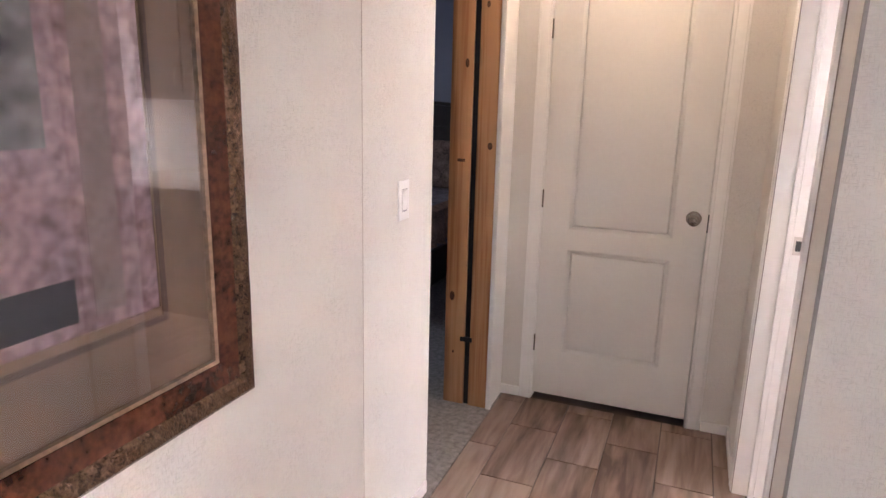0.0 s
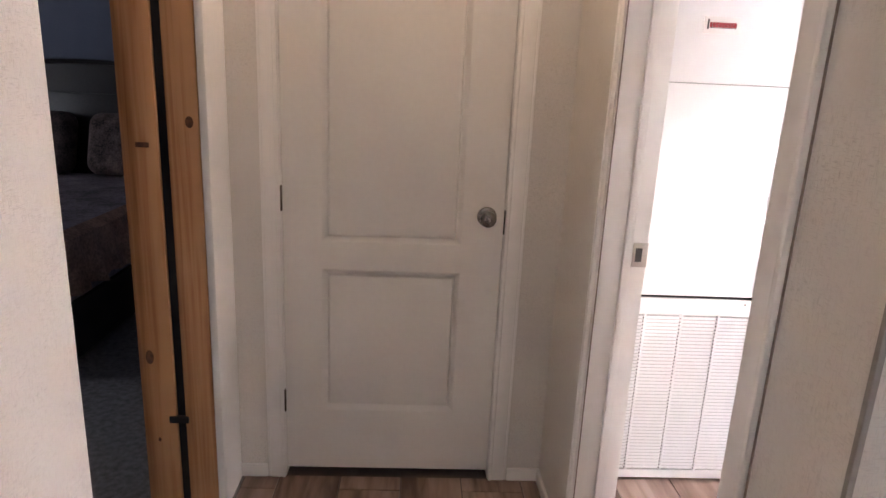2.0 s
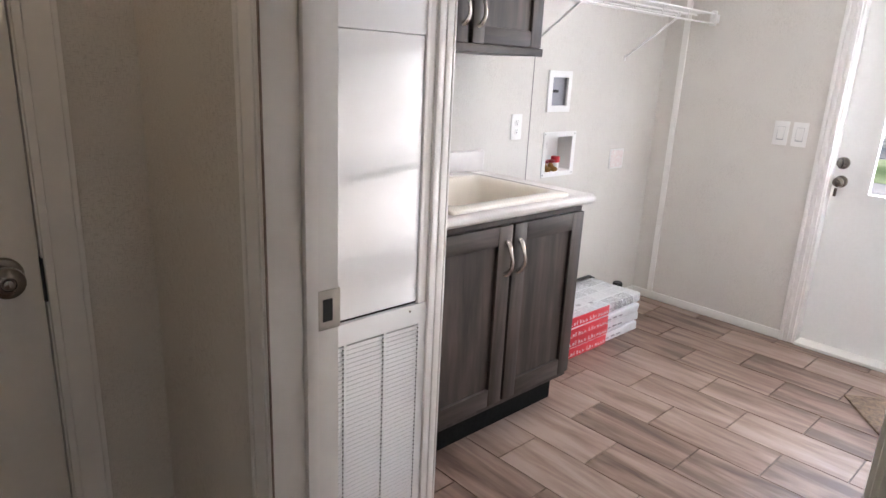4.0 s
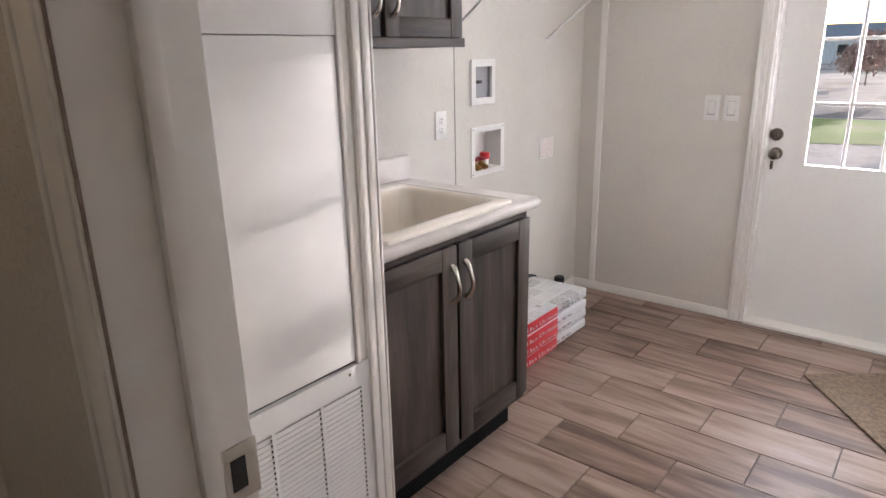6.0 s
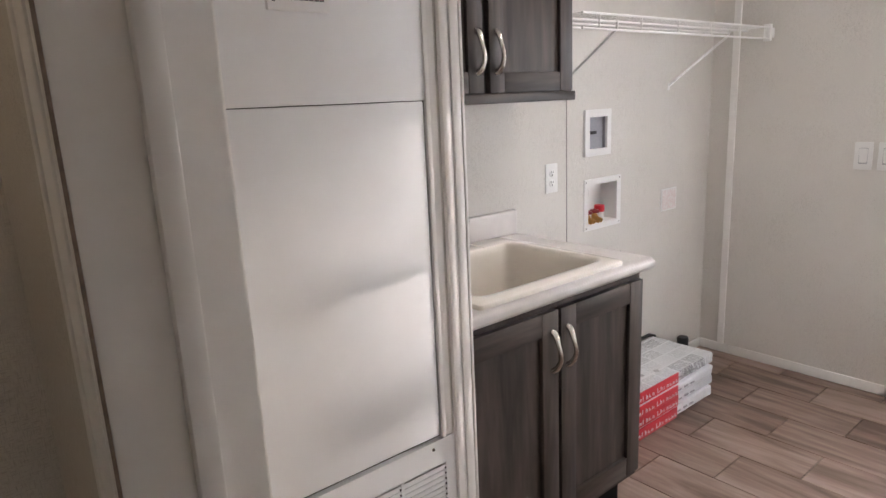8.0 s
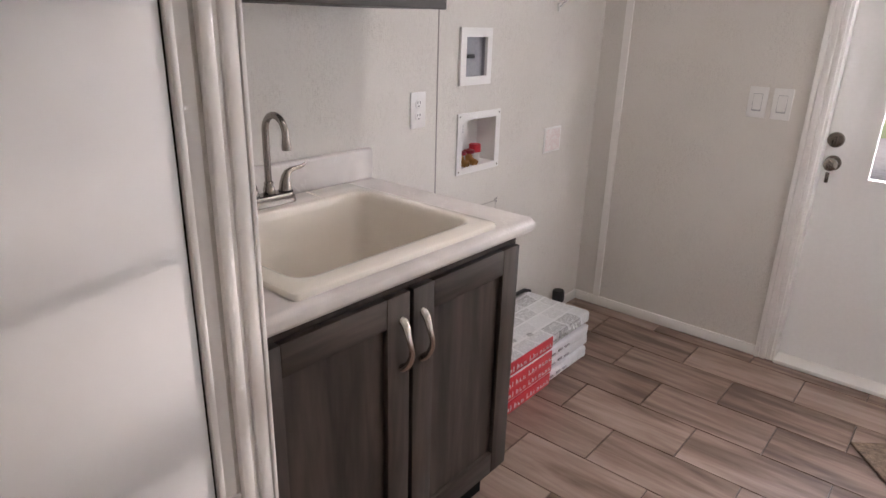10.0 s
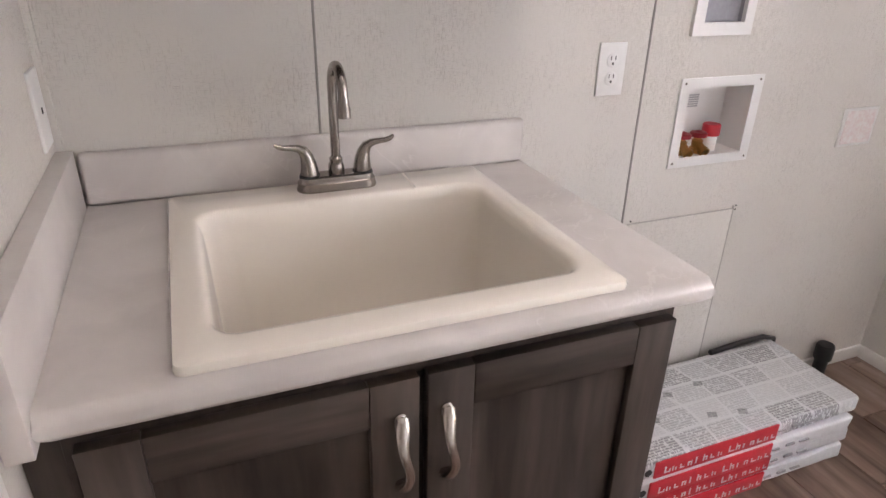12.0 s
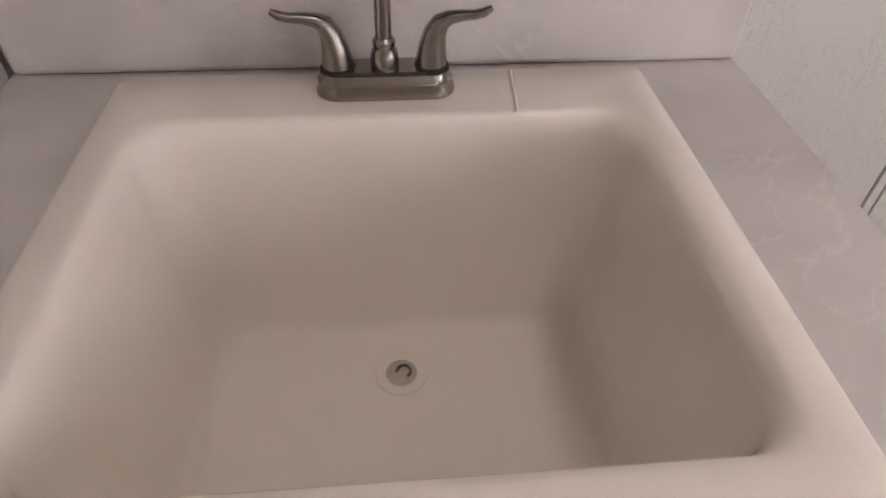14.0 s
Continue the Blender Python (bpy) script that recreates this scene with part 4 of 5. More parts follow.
# ---- bundles on the floor ----
def newsprint(name):
    """White wrapper printed all over with grey columns of small text and dark pictures."""
    mat = bpy.data.materials.new(name)
    mat.use_nodes = True
    nt = mat.node_tree
    b = nt.nodes["Principled BSDF"]
    b.inputs["Roughness"].default_value = 0.38
    co = nt.nodes.new("ShaderNodeTexCoord").outputs["Object"]
    sep = tex(nt, "ShaderNodeSeparateXYZ", [(co, "Vector")])
    # lines of print run along x, set in columns and blocks of uneven weight, with a few dark pictures
    lines = math_node(nt, "SINE", math_node(nt, "MULTIPLY", sep.outputs["Y"], 760.0))
    words = tex(nt, "ShaderNodeTexNoise", [(tex(nt, "ShaderNodeMapping", [(co, "Vector")], Scale=(190, 90, 60)).outputs[0], "Vector")], Scale=1.0, Detail=2.0)
    warp = tex(nt, "ShaderNodeTexNoise", [(co, "Vector")], Scale=5.0, Detail=1.0)
    u = math_node(nt, "ADD", math_node(nt, "DIVIDE", sep.outputs["X"], 0.118), math_node(nt, "MULTIPLY", warp.outputs["Fac"], 0.9))
    v = math_node(nt, "DIVIDE", sep.outputs["Y"], 0.078)
    inside = None
    for q, margin in ((u, 0.465), (v, 0.44)):
        off = math_node(nt, "ABSOLUTE", math_node(nt, "SUBTRACT", math_node(nt, "FRACT", q), 0.5))
        keep = math_node(nt, "LESS_THAN", off, margin)
        inside = keep if inside is None else math_node(nt, "MULTIPLY", inside, keep)
    cell = tex(nt, "ShaderNodeCombineXYZ", [(math_node(nt, "FLOOR", u), "X"), (math_node(nt, "FLOOR", v), "Y")])
    wn_cell = nt.nodes.new("ShaderNodeTexWhiteNoise")
    nt.links.new(cell.outputs[0], wn_cell.inputs["Vector"])
    tone = wn_cell.outputs["Value"]
    ink = math_node(nt, "MULTIPLY", math_node(nt, "MULTIPLY_ADD", lines, 0.22, 0.40), math_node(nt, "GREATER_THAN", words.outputs["Fac"], 0.44))
    ink = math_node(nt, "MULTIPLY", math_node(nt, "MULTIPLY", ink, inside), math_node(nt, "MULTIPLY_ADD", tone, 1.1, 0.25))
    spots = tex(nt, "ShaderNodeTexVoronoi", [(tex(nt, "ShaderNodeMapping", [(co, "Vector")], Scale=(9, 13, 5), Rotation=(0, 0, 0.4)).outputs[0], "Vector")], Scale=1.0)
    spots.distance = "CHEBYCHEV"
    pics = math_node(nt, "LESS_THAN", spots.outputs["Distance"], 0.13)
    ink = math_node(nt, "MINIMUM", math_node(nt, "ADD", ink, math_node(nt, "MULTIPLY", pics, 0.5)), 0.8)
    nt.links.new(ramp_node(nt, ink, [(0.0, (0.74, 0.75, 0.76)), (1.0, (0.10, 0.10, 0.11))]), b.inputs["Base Color"])
    w = tex(nt, "ShaderNodeTexNoise", [(co, "Vector")], Scale=26.0, Detail=3.0)
    bn = tex(nt, "ShaderNodeBump", [(w.outputs["Fac"], "Height")], Strength=0.5, Distance=0.006)
    nt.links.new(bn.outputs["Normal"], b.inputs["Normal"])
    return mat


M_wrap = newsprint("printed_white_wrapper")
M_wrap_plain = material("white_plastic_wrapper", (0.76, 0.77, 0.79), 0.36, spread=0.04, scale=18, fine=60, bump=0.5)
M_redlabel = material("red_wrapper_print", (0.60, 0.035, 0.05), 0.38, spread=0.05, scale=20, bump=0.2)
random.seed(7)
for i in range(4):
    dx, dy = (0.0, 0.012, -0.006, 0.010)[i], (0.0, 0.004, -0.004, 0.006)[i]
    z0, z1 = 0.001 + i * 0.0535, 0.053 + i * 0.0535
    x0, x1, y0, y1 = 5.735 + dx, 6.495 + dx, 6.215 + dy, 6.540 + dy
    pack = thing("wrapped_bundle", (6.15, 6.37, z0), "white printed bundle with red label" + (", topmost of a stack" if i == 3 else " in a stack"), "bundle", "stack of wrapped bundles")
    bm = bmesh.new()
    box(bm, x0, x1, y0, y1, z0, z1, 0.010, 3)
    bmesh.ops.subdivide_edges(bm, edges=[e for e in bm.edges if e.calc_length() > 0.2], cuts=14, use_grid_fill=True)
    for v in bm.verts:
        n = noise.noise(v.co * 9.0 + Vector((i * 7.0, 0, 0)))
        v.co.z += 0.0022 * n if i == 3 or v.co.z < z1 - 0.004 else -0.001
        v.co.y += 0.004 * n if v.co.y < y0 + 0.02 else 0.0
        v.co.x += 0.012 * noise.noise(v.co * 14.0) if v.co.x > x1 - 0.03 else 0.0
        v.co.z = max(v.co.z, z0)
    part("wrapper", bm, M_wrap if i == 3 else M_wrap_plain, pack)
    yl = y0 - 0.0045
    part("red_label", boxes((x0 + 0.036, x0 + 0.442, yl - 0.0012, yl + 0.004, z0 + 0.0005, z1 - 0.0005, 0.001)), M_redlabel, pack, "red label band")
    # the product name as plain strokes
    for k in range(15):
        w = 0.016 if k % 4 else 0.022
        gap = k > 7
        xa = x0 + 0.065 + k * 0.0245 + (0.012 if gap else 0.0)
        if xa + w > x0 + 0.436:
            continue
        hgt = 0.021 if k in (0, 4, 5, 8, 9) else 0.014
        zb, st = z0 + 0.011, 0.0042
        rows = [(xa, xa + st, yl - 0.0022, yl - 0.001, zb, zb + hgt)]
        if k % 3 != 1:
            rows.append((xa + st + 0.0002, xa + w * 0.86, yl - 0.0022, yl - 0.001, zb + (0.010 if k % 2 else 0.0), zb + (0.0135 if k % 2 else 0.0035)))
        if k % 2 or k == 0:
            rows.append((xa + w * 0.86 - st, xa + w * 0.86, yl - 0.0022, yl - 0.001, zb, zb + 0.0098))
        bars = boxes(*rows)
        part("print_bar", bars, M_wrap_plain, pack)
    part("black_mark", lathe(bmesh.new(), [(0.011, 0.0), (0.011, 0.0012)], Matrix.Translation((x0 + 0.017, yl + 0.002, z0 + 0.024)) @ Matrix.Rotation(radians(90), 4, "X"), 14), M_slot, pack)
    for k in range(3):
        part("black_mark", boxes((x0 + 0.45 + 0.05 * k, x0 + 0.475 + 0.055 * k, yl - 0.0004, yl + 0.004, z0 + 0.022, z0 + 0.027 + 0.003 * (k % 2))), M_print, pack)
stub = thing("pipe_stub", (6.780, 6.53, 0.0), "short capped black plastic pipe by the wall", "pipe")
part("pipe", lathe(bmesh.new(), [(0.022, 0.0), (0.022, 0.10)], Matrix.Translation((6.780, 6.535, 0.0)), 18), M_black, stub)
part("cap", lathe(bmesh.new(), [(0.029, 0.075), (0.030, 0.078), (0.030, 0.125), (0.026, 0.132)], Matrix.Translation((6.780, 6.535, 0.0)), 18), M_black, stub)
hose = thing("black_strap", (6.50, 6.545, 0.217), "black strap end lying behind the bundles", "strap", bm=tube(bmesh.new(), [(6.24, 6.535, 0.2255), (6.36, 6.543, 0.2265), (6.47, 6.546, 0.2255), (6.525, 6.550, 0.205), (6.535, 6.553, 0.12)], 0.009, 8), mat=M_black)

# ---- outer door ----
M_pane = clear_glass("door_glass")
DY0, DY1 = 4.765, 5.570
WY0, WY1, WZ0, WZ1 = 4.934, 5.400, 0.848, 1.718
door_3 = structure("door_3", boxes((XE + 0.002, 7.165, 5.572, 5.588, 0.0, 2.035), (XE + 0.002, 7.165, 4.700, 4.763, 0.0, 2.035), (XE + 0.002, 7.165, 4.70, 5.588, 2.022, 2.045)), M_trim, "closed white steel back door with a nine-pane window")
leaf = part("door_leaf", wall_cells(DOOR_X, (DY0, DY1), (0.022, 2.02), DOOR_X + 0.044, [(WY0 - 0.02, WY1 + 0.02, WZ0 - 0.02, WZ1 + 0.02)], "y"), M_xdoor, door_3)
part("window_frame", wall_cells(DOOR_X - 0.009, (WY0 - 0.032, WY1 + 0.032), (WZ0 - 0.024, WZ1 + 0.024), DOOR_X + 0.003, [(WY0, WY1, WZ0, WZ1)], "y"), M_plate, leaf)
part("window_frame", wall_cells(DOOR_X + 0.004, (WY0 - 0.019, WY1 + 0.019), (WZ0 - 0.019, WZ1 + 0.019), DOOR_X + 0.024, [(WY0, WY1, WZ0, WZ1)], "y"), M_plate, leaf)
ys = [WY0 + (WY1 - WY0) * k / 3 for k in range(4)]
zs = [WZ0 + (WZ1 - WZ0) * k / 3 for k in range(4)]
for y in ys[1:3]:
    part("muntin", boxes((DOOR_X - 0.004, DOOR_X + 0.012, y - 0.008, y + 0.008, WZ0, WZ1, 0.002)), M_plate, leaf)
for z in zs[1:3]:
    part("muntin", boxes((DOOR_X - 0.0035, DOOR_X + 0.0115, WY0, WY1, z - 0.008, z + 0.008, 0.002)), M_plate, leaf)
for a, b in zip(ys, ys[1:]):
    for c, d in zip(zs, zs[1:]):
        pn = part("pane", boxes((DOOR_X + 0.016, DOOR_X + 0.020, a, b, c, d)), M_pane, leaf)
        pn.visible_shadow = False
for lo, hi, fl in ((5.582, 5.651, False), (4.696, 4.764, True)):
    bm = bmesh.new()
    casing(bm, lo, hi, XE, "y", -1, 0.0, 2.04, fl, True)
    part("casing_leg", bm, M_trim, door_3)
part("casing_head", boxes((XE - 0.014, XE + 0.001, 4.696, 5.651, 2.042, 2.10, 0.003)), M_trim, door_3)
part("threshold", boxes((XE - 0.022, 7.16, 4.766, 5.570, 0.0, 0.018, 0.004)), M_trim, door_3, "white threshold strip")
bolt = part("deadbolt", lathe(bmesh.new(), [(0.031, 0.0), (0.031, 0.006), (0.027, 0.013), (0.012, 0.016)], Matrix.Translation((DOOR_X, 5.540, 0.987)) @ Matrix.Rotation(radians(-90), 4, "Y"), 22), M_knob, door_3, "satin nickel deadbolt")
part("thumb_turn", boxes((DOOR_X - 0.030, DOOR_X - 0.014, 5.537, 5.543, 0.972, 1.002, 0.002)), M_knob, bolt)
kn = door_knob("knob", door_3, (DOOR_X, 5.533, 0.894), (-1, 0, 0), 0.95)
part("key", boxes((DOOR_X - 0.070, DOOR_X - 0.052, 5.532, 5.534, 0.879, 0.893, 0.0005), (DOOR_X - 0.066, DOOR_X - 0.063, 5.526, 5.540, 0.824, 0.866, 0.001)), M_knob, kn, "key ring hanging from the knob")
for y, n in ((5.841, "light_switch"), (5.747, "light_switch")):
    rocker_switch(n, (XE, y, 1.110), (-1, 0, 0), "white rocker light switch beside the back door")

mat_t = thing("door_mat", (6.64, 4.85, 0.0), "brown bristle door mat lying askew on the tiles", "mat")
M_mat = material("brown_bristle", (0.23, 0.165, 0.115), 0.95, spread=0.35, scale=60, fine=500, bump=1.0)
bm = bmesh.new()
box(bm, 0.0, 0.58, -0.40, 0.0, 0.0, 0.011, 0.004)
a = math.atan2(-0.61, -0.79)
bmesh.ops.transform(bm, matrix=Matrix.Translation((6.575, 5.198, 0.0005)) @ Matrix.Rotation(a, 4, "Z") @ Matrix.Scale(-1, 4, (0, 1, 0)), verts=bm.verts)
part("mat_body", bm, M_mat, mat_t)

# ---- framed picture in the hall ----
pic = thing("framed_picture", (XL, 3.44, 0.85), "large framed print behind glass in a distressed bronze frame", "picture")
PY0, PY1, PZ0, PZ1, FW = 2.96, 3.874, 0.871, 1.98, 0.095


M_lip = material("gold_brown_lip", (0.26, 0.17, 0.11), 0.35, 0.3, 0.2, 30)
PROFILE = ((0.0, 0.0), (0.0, 0.030), (0.008, 0.036), (0.030, 0.034), (0.040, 0.026), (0.070, 0.020), (0.084, 0.016), (0.088, 0.020), (0.095, 0.018), (0.095, 0.004))
for corners in (((PY0, PZ0, 1, 1), (PY1, PZ0, -1, 1)), ((PY1, PZ0, -1, 1), (PY1, PZ1, -1, -1)), ((PY1, PZ1, -1, -1), (PY0, PZ1, 1, -1)), ((PY0, PZ1, 1, -1), (PY0, PZ0, 1, 1))):
    for a, b, mt in ((0, 4, M_frame), (4, 7, M_frame_in), (7, 9, M_lip)):
        sl = PROFILE[a:b + 1]
        prof = list(sl) + [(sl[-1][0], 0.001), (sl[0][0], 0.001)]
        bm = bmesh.new()
        n = 40
        (ya, za, sya, sza), (yb, zb, syb, szb) = corners
        loops = []
        for k in range(n + 1):
            f = k / n
            loops.append([(XL + h + (0.0016 * noise.noise(Vector((d * 60, f * 90, a))) if h > 0.012 and a == 0 and 0 < k < n else 0), ya + sya * d + (yb + syb * d - ya - sya * d) * f, za + sza * d + (zb + szb * d - za - sza * d) * f) for d, h in prof])
        part("frame_moulding", loft(bm, loops), mt, pic)
M_mat_board = material("warm_grey_mat_board", (0.23, 0.142, 0.092), 0.8, spread=0.03, bump=0.0)
MY0, MY1, MZ0, MZ1 = PY0 + FW - 0.004, PY1 - FW + 0.004, PZ0 + FW - 0.004, PZ1 - FW + 0.004
part("mat_board", wall_cells(XL + 0.003, (MY0, MY1), (MZ0, MZ1), XL + 0.0075, [(MY0 + 0.125, MY1 - 0.116, MZ0 + 0.145, MZ1 - 0.145)], "y"), M_mat_board, pic)
part("mat_fillet", wall_cells(XL + 0.004, (MY0 + 0.110, MY1 - 0.101), (MZ0 + 0.118, MZ1 - 0.118), XL + 0.0085, [(MY0 + 0.122, MY1 - 0.113, MZ0 + 0.130, MZ1 - 0.130)], "y"), material("brown_fillet", (0.13, 0.07, 0.045), 0.5, spread=0.1), pic)
M_print_art = material("pink_print", (0.44, 0.285, 0.295), 0.7, spread=0.2, scale=6, fine=45, bump=0.0, tint=(0.16, 0.085, 0.10))
art = part("print", boxes((XL + 0.002, XL + 0.005, MY0 + 0.12, MY1 - 0.111, MZ0 + 0.14, MZ1 - 0.14)), M_print_art, pic, "pink and mauve print")
part("painted_patch", boxes((XL + 0.0045, XL + 0.0056, 3.20, 3.495, 1.385, 1.84)), material("grey_blot_print", (0.25, 0.235, 0.225), 0.7, spread=0.3, scale=11, fine=24, bump=0.0, tint=(0.06, 0.050, 0.052)), art, "grey blotched patch")
part("painted_patch", boxes((XL + 0.0045, XL + 0.0056, 3.545, 3.60, 1.13, 1.84)), material("pale_pink_print", (0.27, 0.19, 0.185), 0.7, spread=0.15, scale=12, bump=0.0), art)
part("painted_patch", boxes((XL + 0.0045, XL + 0.0056, 3.20, 3.515, 1.128, 1.195, 0.0004)), material("navy_print", (0.028, 0.025, 0.038), 0.7, spread=0.1, bump=0.0), art, "dark navy patch")
M_stroke = material("charcoal_brush_stroke", (0.035, 0.030, 0.032), 0.7, spread=0.3, scale=40, bump=0.0)
M_stroke_pale = material("pale_brush_stroke", (0.46, 0.42, 0.41), 0.7, spread=0.2, scale=40, bump=0.0)
rng = random.Random(3)
for k in range(16):
    cy, cz, r = 3.235 + 0.06 * (k % 4) + rng.uniform(-0.012, 0.012), 1.43 + 0.095 * (k // 4) + rng.uniform(-0.02, 0.02), rng.uniform(0.016, 0.030)
    a0, turn = rng.uniform(0, 6.28), rng.choice((-1, 1)) * rng.uniform(2.6, 4.4)
    pts = [(XL + 0.0052, cy + r * (0.55 + 0.5 * f) * math.cos(a0 + turn * f), cz + 1.35 * r * (0.55 + 0.5 * f) * math.sin(a0 + turn * f)) for f in (q / 12 for q in range(13))]
    bm = tube(bmesh.new(), pts, [0.002 + 0.006 * math.sin(math.pi * (q + 0.5) / 13) for q in range(13)], 8)
    for v in bm.verts:
        v.co.x = XL + 0.0052 + (v.co.x - XL - 0.0052) * 0.1
    part("brush_stroke", bm, M_stroke if k % 3 else M_stroke_pale, art)
gl = part("glazing", boxes((XL + 0.0105, XL + 0.0125, MY0, MY1, MZ0, MZ1)), clear_glass("picture_glass", 0.0, (1, 1, 1), 1.5), pic)
gl.visible_shadow = False

# ---- bedroom ----
bed = thing("bed", (0.98, 7.5, 0.0), "made bed with a brown patterned bedspread and dark headboard", "bed")
M_spread = material("brown_patterned_bedspread", (0.36, 0.22, 0.15), 0.85, spread=0.4, scale=9, fine=70, bump=0.5, tint=(0.20, 0.11, 0.075))
M_spread2 = material("mauve_bedspread_top", (0.30, 0.25, 0.26), 0.85, spread=0.3, scale=7, fine=60, bump=0.5)
M_headboard = material("black_brown_headboard", (0.02, 0.015, 0.013), 0.4, spread=0.3)
bm = bmesh.new()
box(bm, 0.22, 1.78, 6.45, 8.48, 0.33, 0.66, 0.06, 4)
part("mattress", bm, M_spread2, bed)
bm = bmesh.new()
n = 60
for x, sgn in ((1.79, 1),):
    rows = []
    for k in range(n + 1):
        y = 6.42 + 2.0 * k / n
        w = 0.022 * math.sin(k * 1.25) + 0.012 * math.sin(k * 2.7 + 1)
        rows.append([(x - 0.06, y, 0.672), (x, y, 0.645), (x + 0.014 + w * 0.4, y, 0.55), (x + 0.03 + w, y, 0.40 + 0.012 * math.sin(k * 0.9)), (x + 0.012 + w, y, 0.40 + 0.012 * math.sin(k * 0.9)), (x - 0.02, y, 0.60)])
    loft(bm, rows)
part("bedspread_side", bm, M_spread, bed, "brown patterned drape")
part("bed_base", boxes((0.26, 1.76, 6.50, 8.46, 0.06, 0.33)), M_headboard, bed)
for x, y in ((0.32, 6.55), (1.70, 6.55), (0.32, 8.40), (1.70, 8.40)):
    part("leg", boxes((x - 0.03, x + 0.03, y - 0.03, y + 0.03, 0.002, 0.06)), M_headboard, bed)
bm = bmesh.new()
loops = []
for k in range(25):
    f = k / 24
    top = 1.33 + 0.11 * math.sin(math.pi * f) ** 0.7
    loops.append([(0.14 + 1.74 * f, y, z) for y, z in ((8.50, 0.20), (8.55, 0.20), (8.55, top), (8.50, top))])
hb = part("headboard", loft(bm, loops), M_headboard, bed, "dark arched headboard")
part("top_moulding", tube(bmesh.new(), [(0.14 + 1.74 * k / 24, 8.505, 1.325 + 0.11 * math.sin(math.pi * k / 24) ** 0.7) for k in range(25)], 0.018, 8), M_headboard, hb)
part("sunk_field", boxes((0.30, 1.72, 8.494, 8.503, 0.72, 1.22, 0.003)), M_headboard, hb)
for x, c in ((0.62, (0.10, 0.07, 0.06)), (1.36, (0.17, 0.12, 0.10))):
    bm = bmesh.new()
    box(bm, x - 0.32, x + 0.32, -0.09, 0.09, -0.22, 0.22, 0.085, 4)
    bmesh.ops.transform(bm, matrix=Matrix.Translation((0, 8.36, 0.88)) @ pose(0, 0, 0, -18), verts=bm.verts)
    thing("pillow", (x, 8.36, 0.66), "dark brown patterned pillow leaning on the headboard", "pillow", "pillows on the bed", bm, material("pillow_cloth", c, 0.9, spread=0.4, scale=14))

# ---- hall ceiling lamp, added utility lamp and unseen windows, out of view ----
def ceiling_lamp(at, glow, tint):
    t = thing("ceiling_lamp", (*at, TOP), "unseen round white flush ceiling lamp, lit", "ceiling lamp")
    part("lamp_base", lathe(bmesh.new(), [(0.15, -0.02), (0.15, 0.0)], Matrix.Translation((*at, TOP)), 28), M_plate, t)
    bm = lathe(bmesh.new(), [(0.14, -0.02), (0.138, -0.045), (0.11, -0.075), (0.06, -0.09), (0.01, -0.094)], Matrix.Translation((*at, TOP)), 28)
    mat = bpy.data.materials.new("lit_diffuser")
    mat.use_nodes = True
    b = mat.node_tree.nodes["Principled BSDF"]
    b.inputs["Emission Color"].default_value = (*tint, 1)
    b.inputs["Emission Strength"].default_value = glow
    part("diffuser", bm, mat, t)


ceiling_lamp(HALL_LIGHT, HALL_GLOW, HALL_TINT)
# added, unseen: brightens the utility room from its ceiling
ceiling_lamp(UTILITY_FILL, UTILITY_GLOW, UTILITY_TINT)
# unseen bedroom window, added as the opening for the bedroom fill
bw = structure("window_3", boxes((-1.30, -1.23, 5.6, 5.66, 0.85, 2.05), (-1.30, -1.23, 6.74, 6.8, 0.85, 2.05), (-1.30, -1.23, 5.66, 6.74, 0.85, 0.91), (-1.30, -1.23, 5.66, 6.74, 1.99, 2.05)), M_trim, "unseen white framed bedroom window")
pn = part("pane", boxes((-1.28, -1.275, 5.66, 6.74, 0.91, 1.99)), M_pane, bw)
pn.visible_shadow = False
# living room windows are unseen, placed by guess to carry the fill
w = structure("window_1", wall_cells(0.30, (3.0, 4.0), (0.8, 2.05), 0.37, [(3.06, 3.94, 0.86, 1.99)], "x"), M_trim, "unseen white framed living room window")
pn = part("pane", boxes((3.06, 3.94, 0.33, 0.335, 0.86, 1.99)), M_pane, w)
pn.visible_shadow = False
w = structure("window_2", wall_cells(XE + 0.04, (0.7, 1.7), (0.8, 2.05), XE + 0.11, [(0.76, 1.64, 0.86, 1.99)], "y"), M_trim, "unseen white framed living room window")
pn = part("pane", boxes((XE + 0.07, XE + 0.075, 0.76, 1.64, 0.86, 1.99)), M_pane, w)
pn.visible_shadow = False

# ---- outdoors ----
def lawn(name, stops):
    mat = bpy.data.materials.new(name)
    mat.use_nodes = True
    nt = mat.node_tree
    b = nt.nodes["Principled BSDF"]
    b.inputs["Roughness"].default_value = 0.9
    co = nt.nodes.new("ShaderNodeTexCoord").outputs["Object"]
    n1 = tex(nt, "ShaderNodeTexNoise", [(co, "Vector")], Scale=0.22, Detail=5.0)
    n2 = tex(nt, "ShaderNodeTexNoise", [(co, "Vector")], Scale=6.0, Detail=5.0)
    f = math_node(nt, "ADD", math_node(nt, "MULTIPLY", n1.outputs["Fac"], 0.75), math_node(nt, "MULTIPLY", n2.outputs["Fac"], 0.25))
    nt.links.new(ramp_node(nt, f, stops), b.inputs["Base Color"])
    return mat


LITTER = [(0.36, (0.27, 0.22, 0.20)), (0.46, (0.52, 0.46, 0.44)), (0.55, (0.62, 0.57, 0.55)), (0.66, (0.30, 0.27, 0.22))]
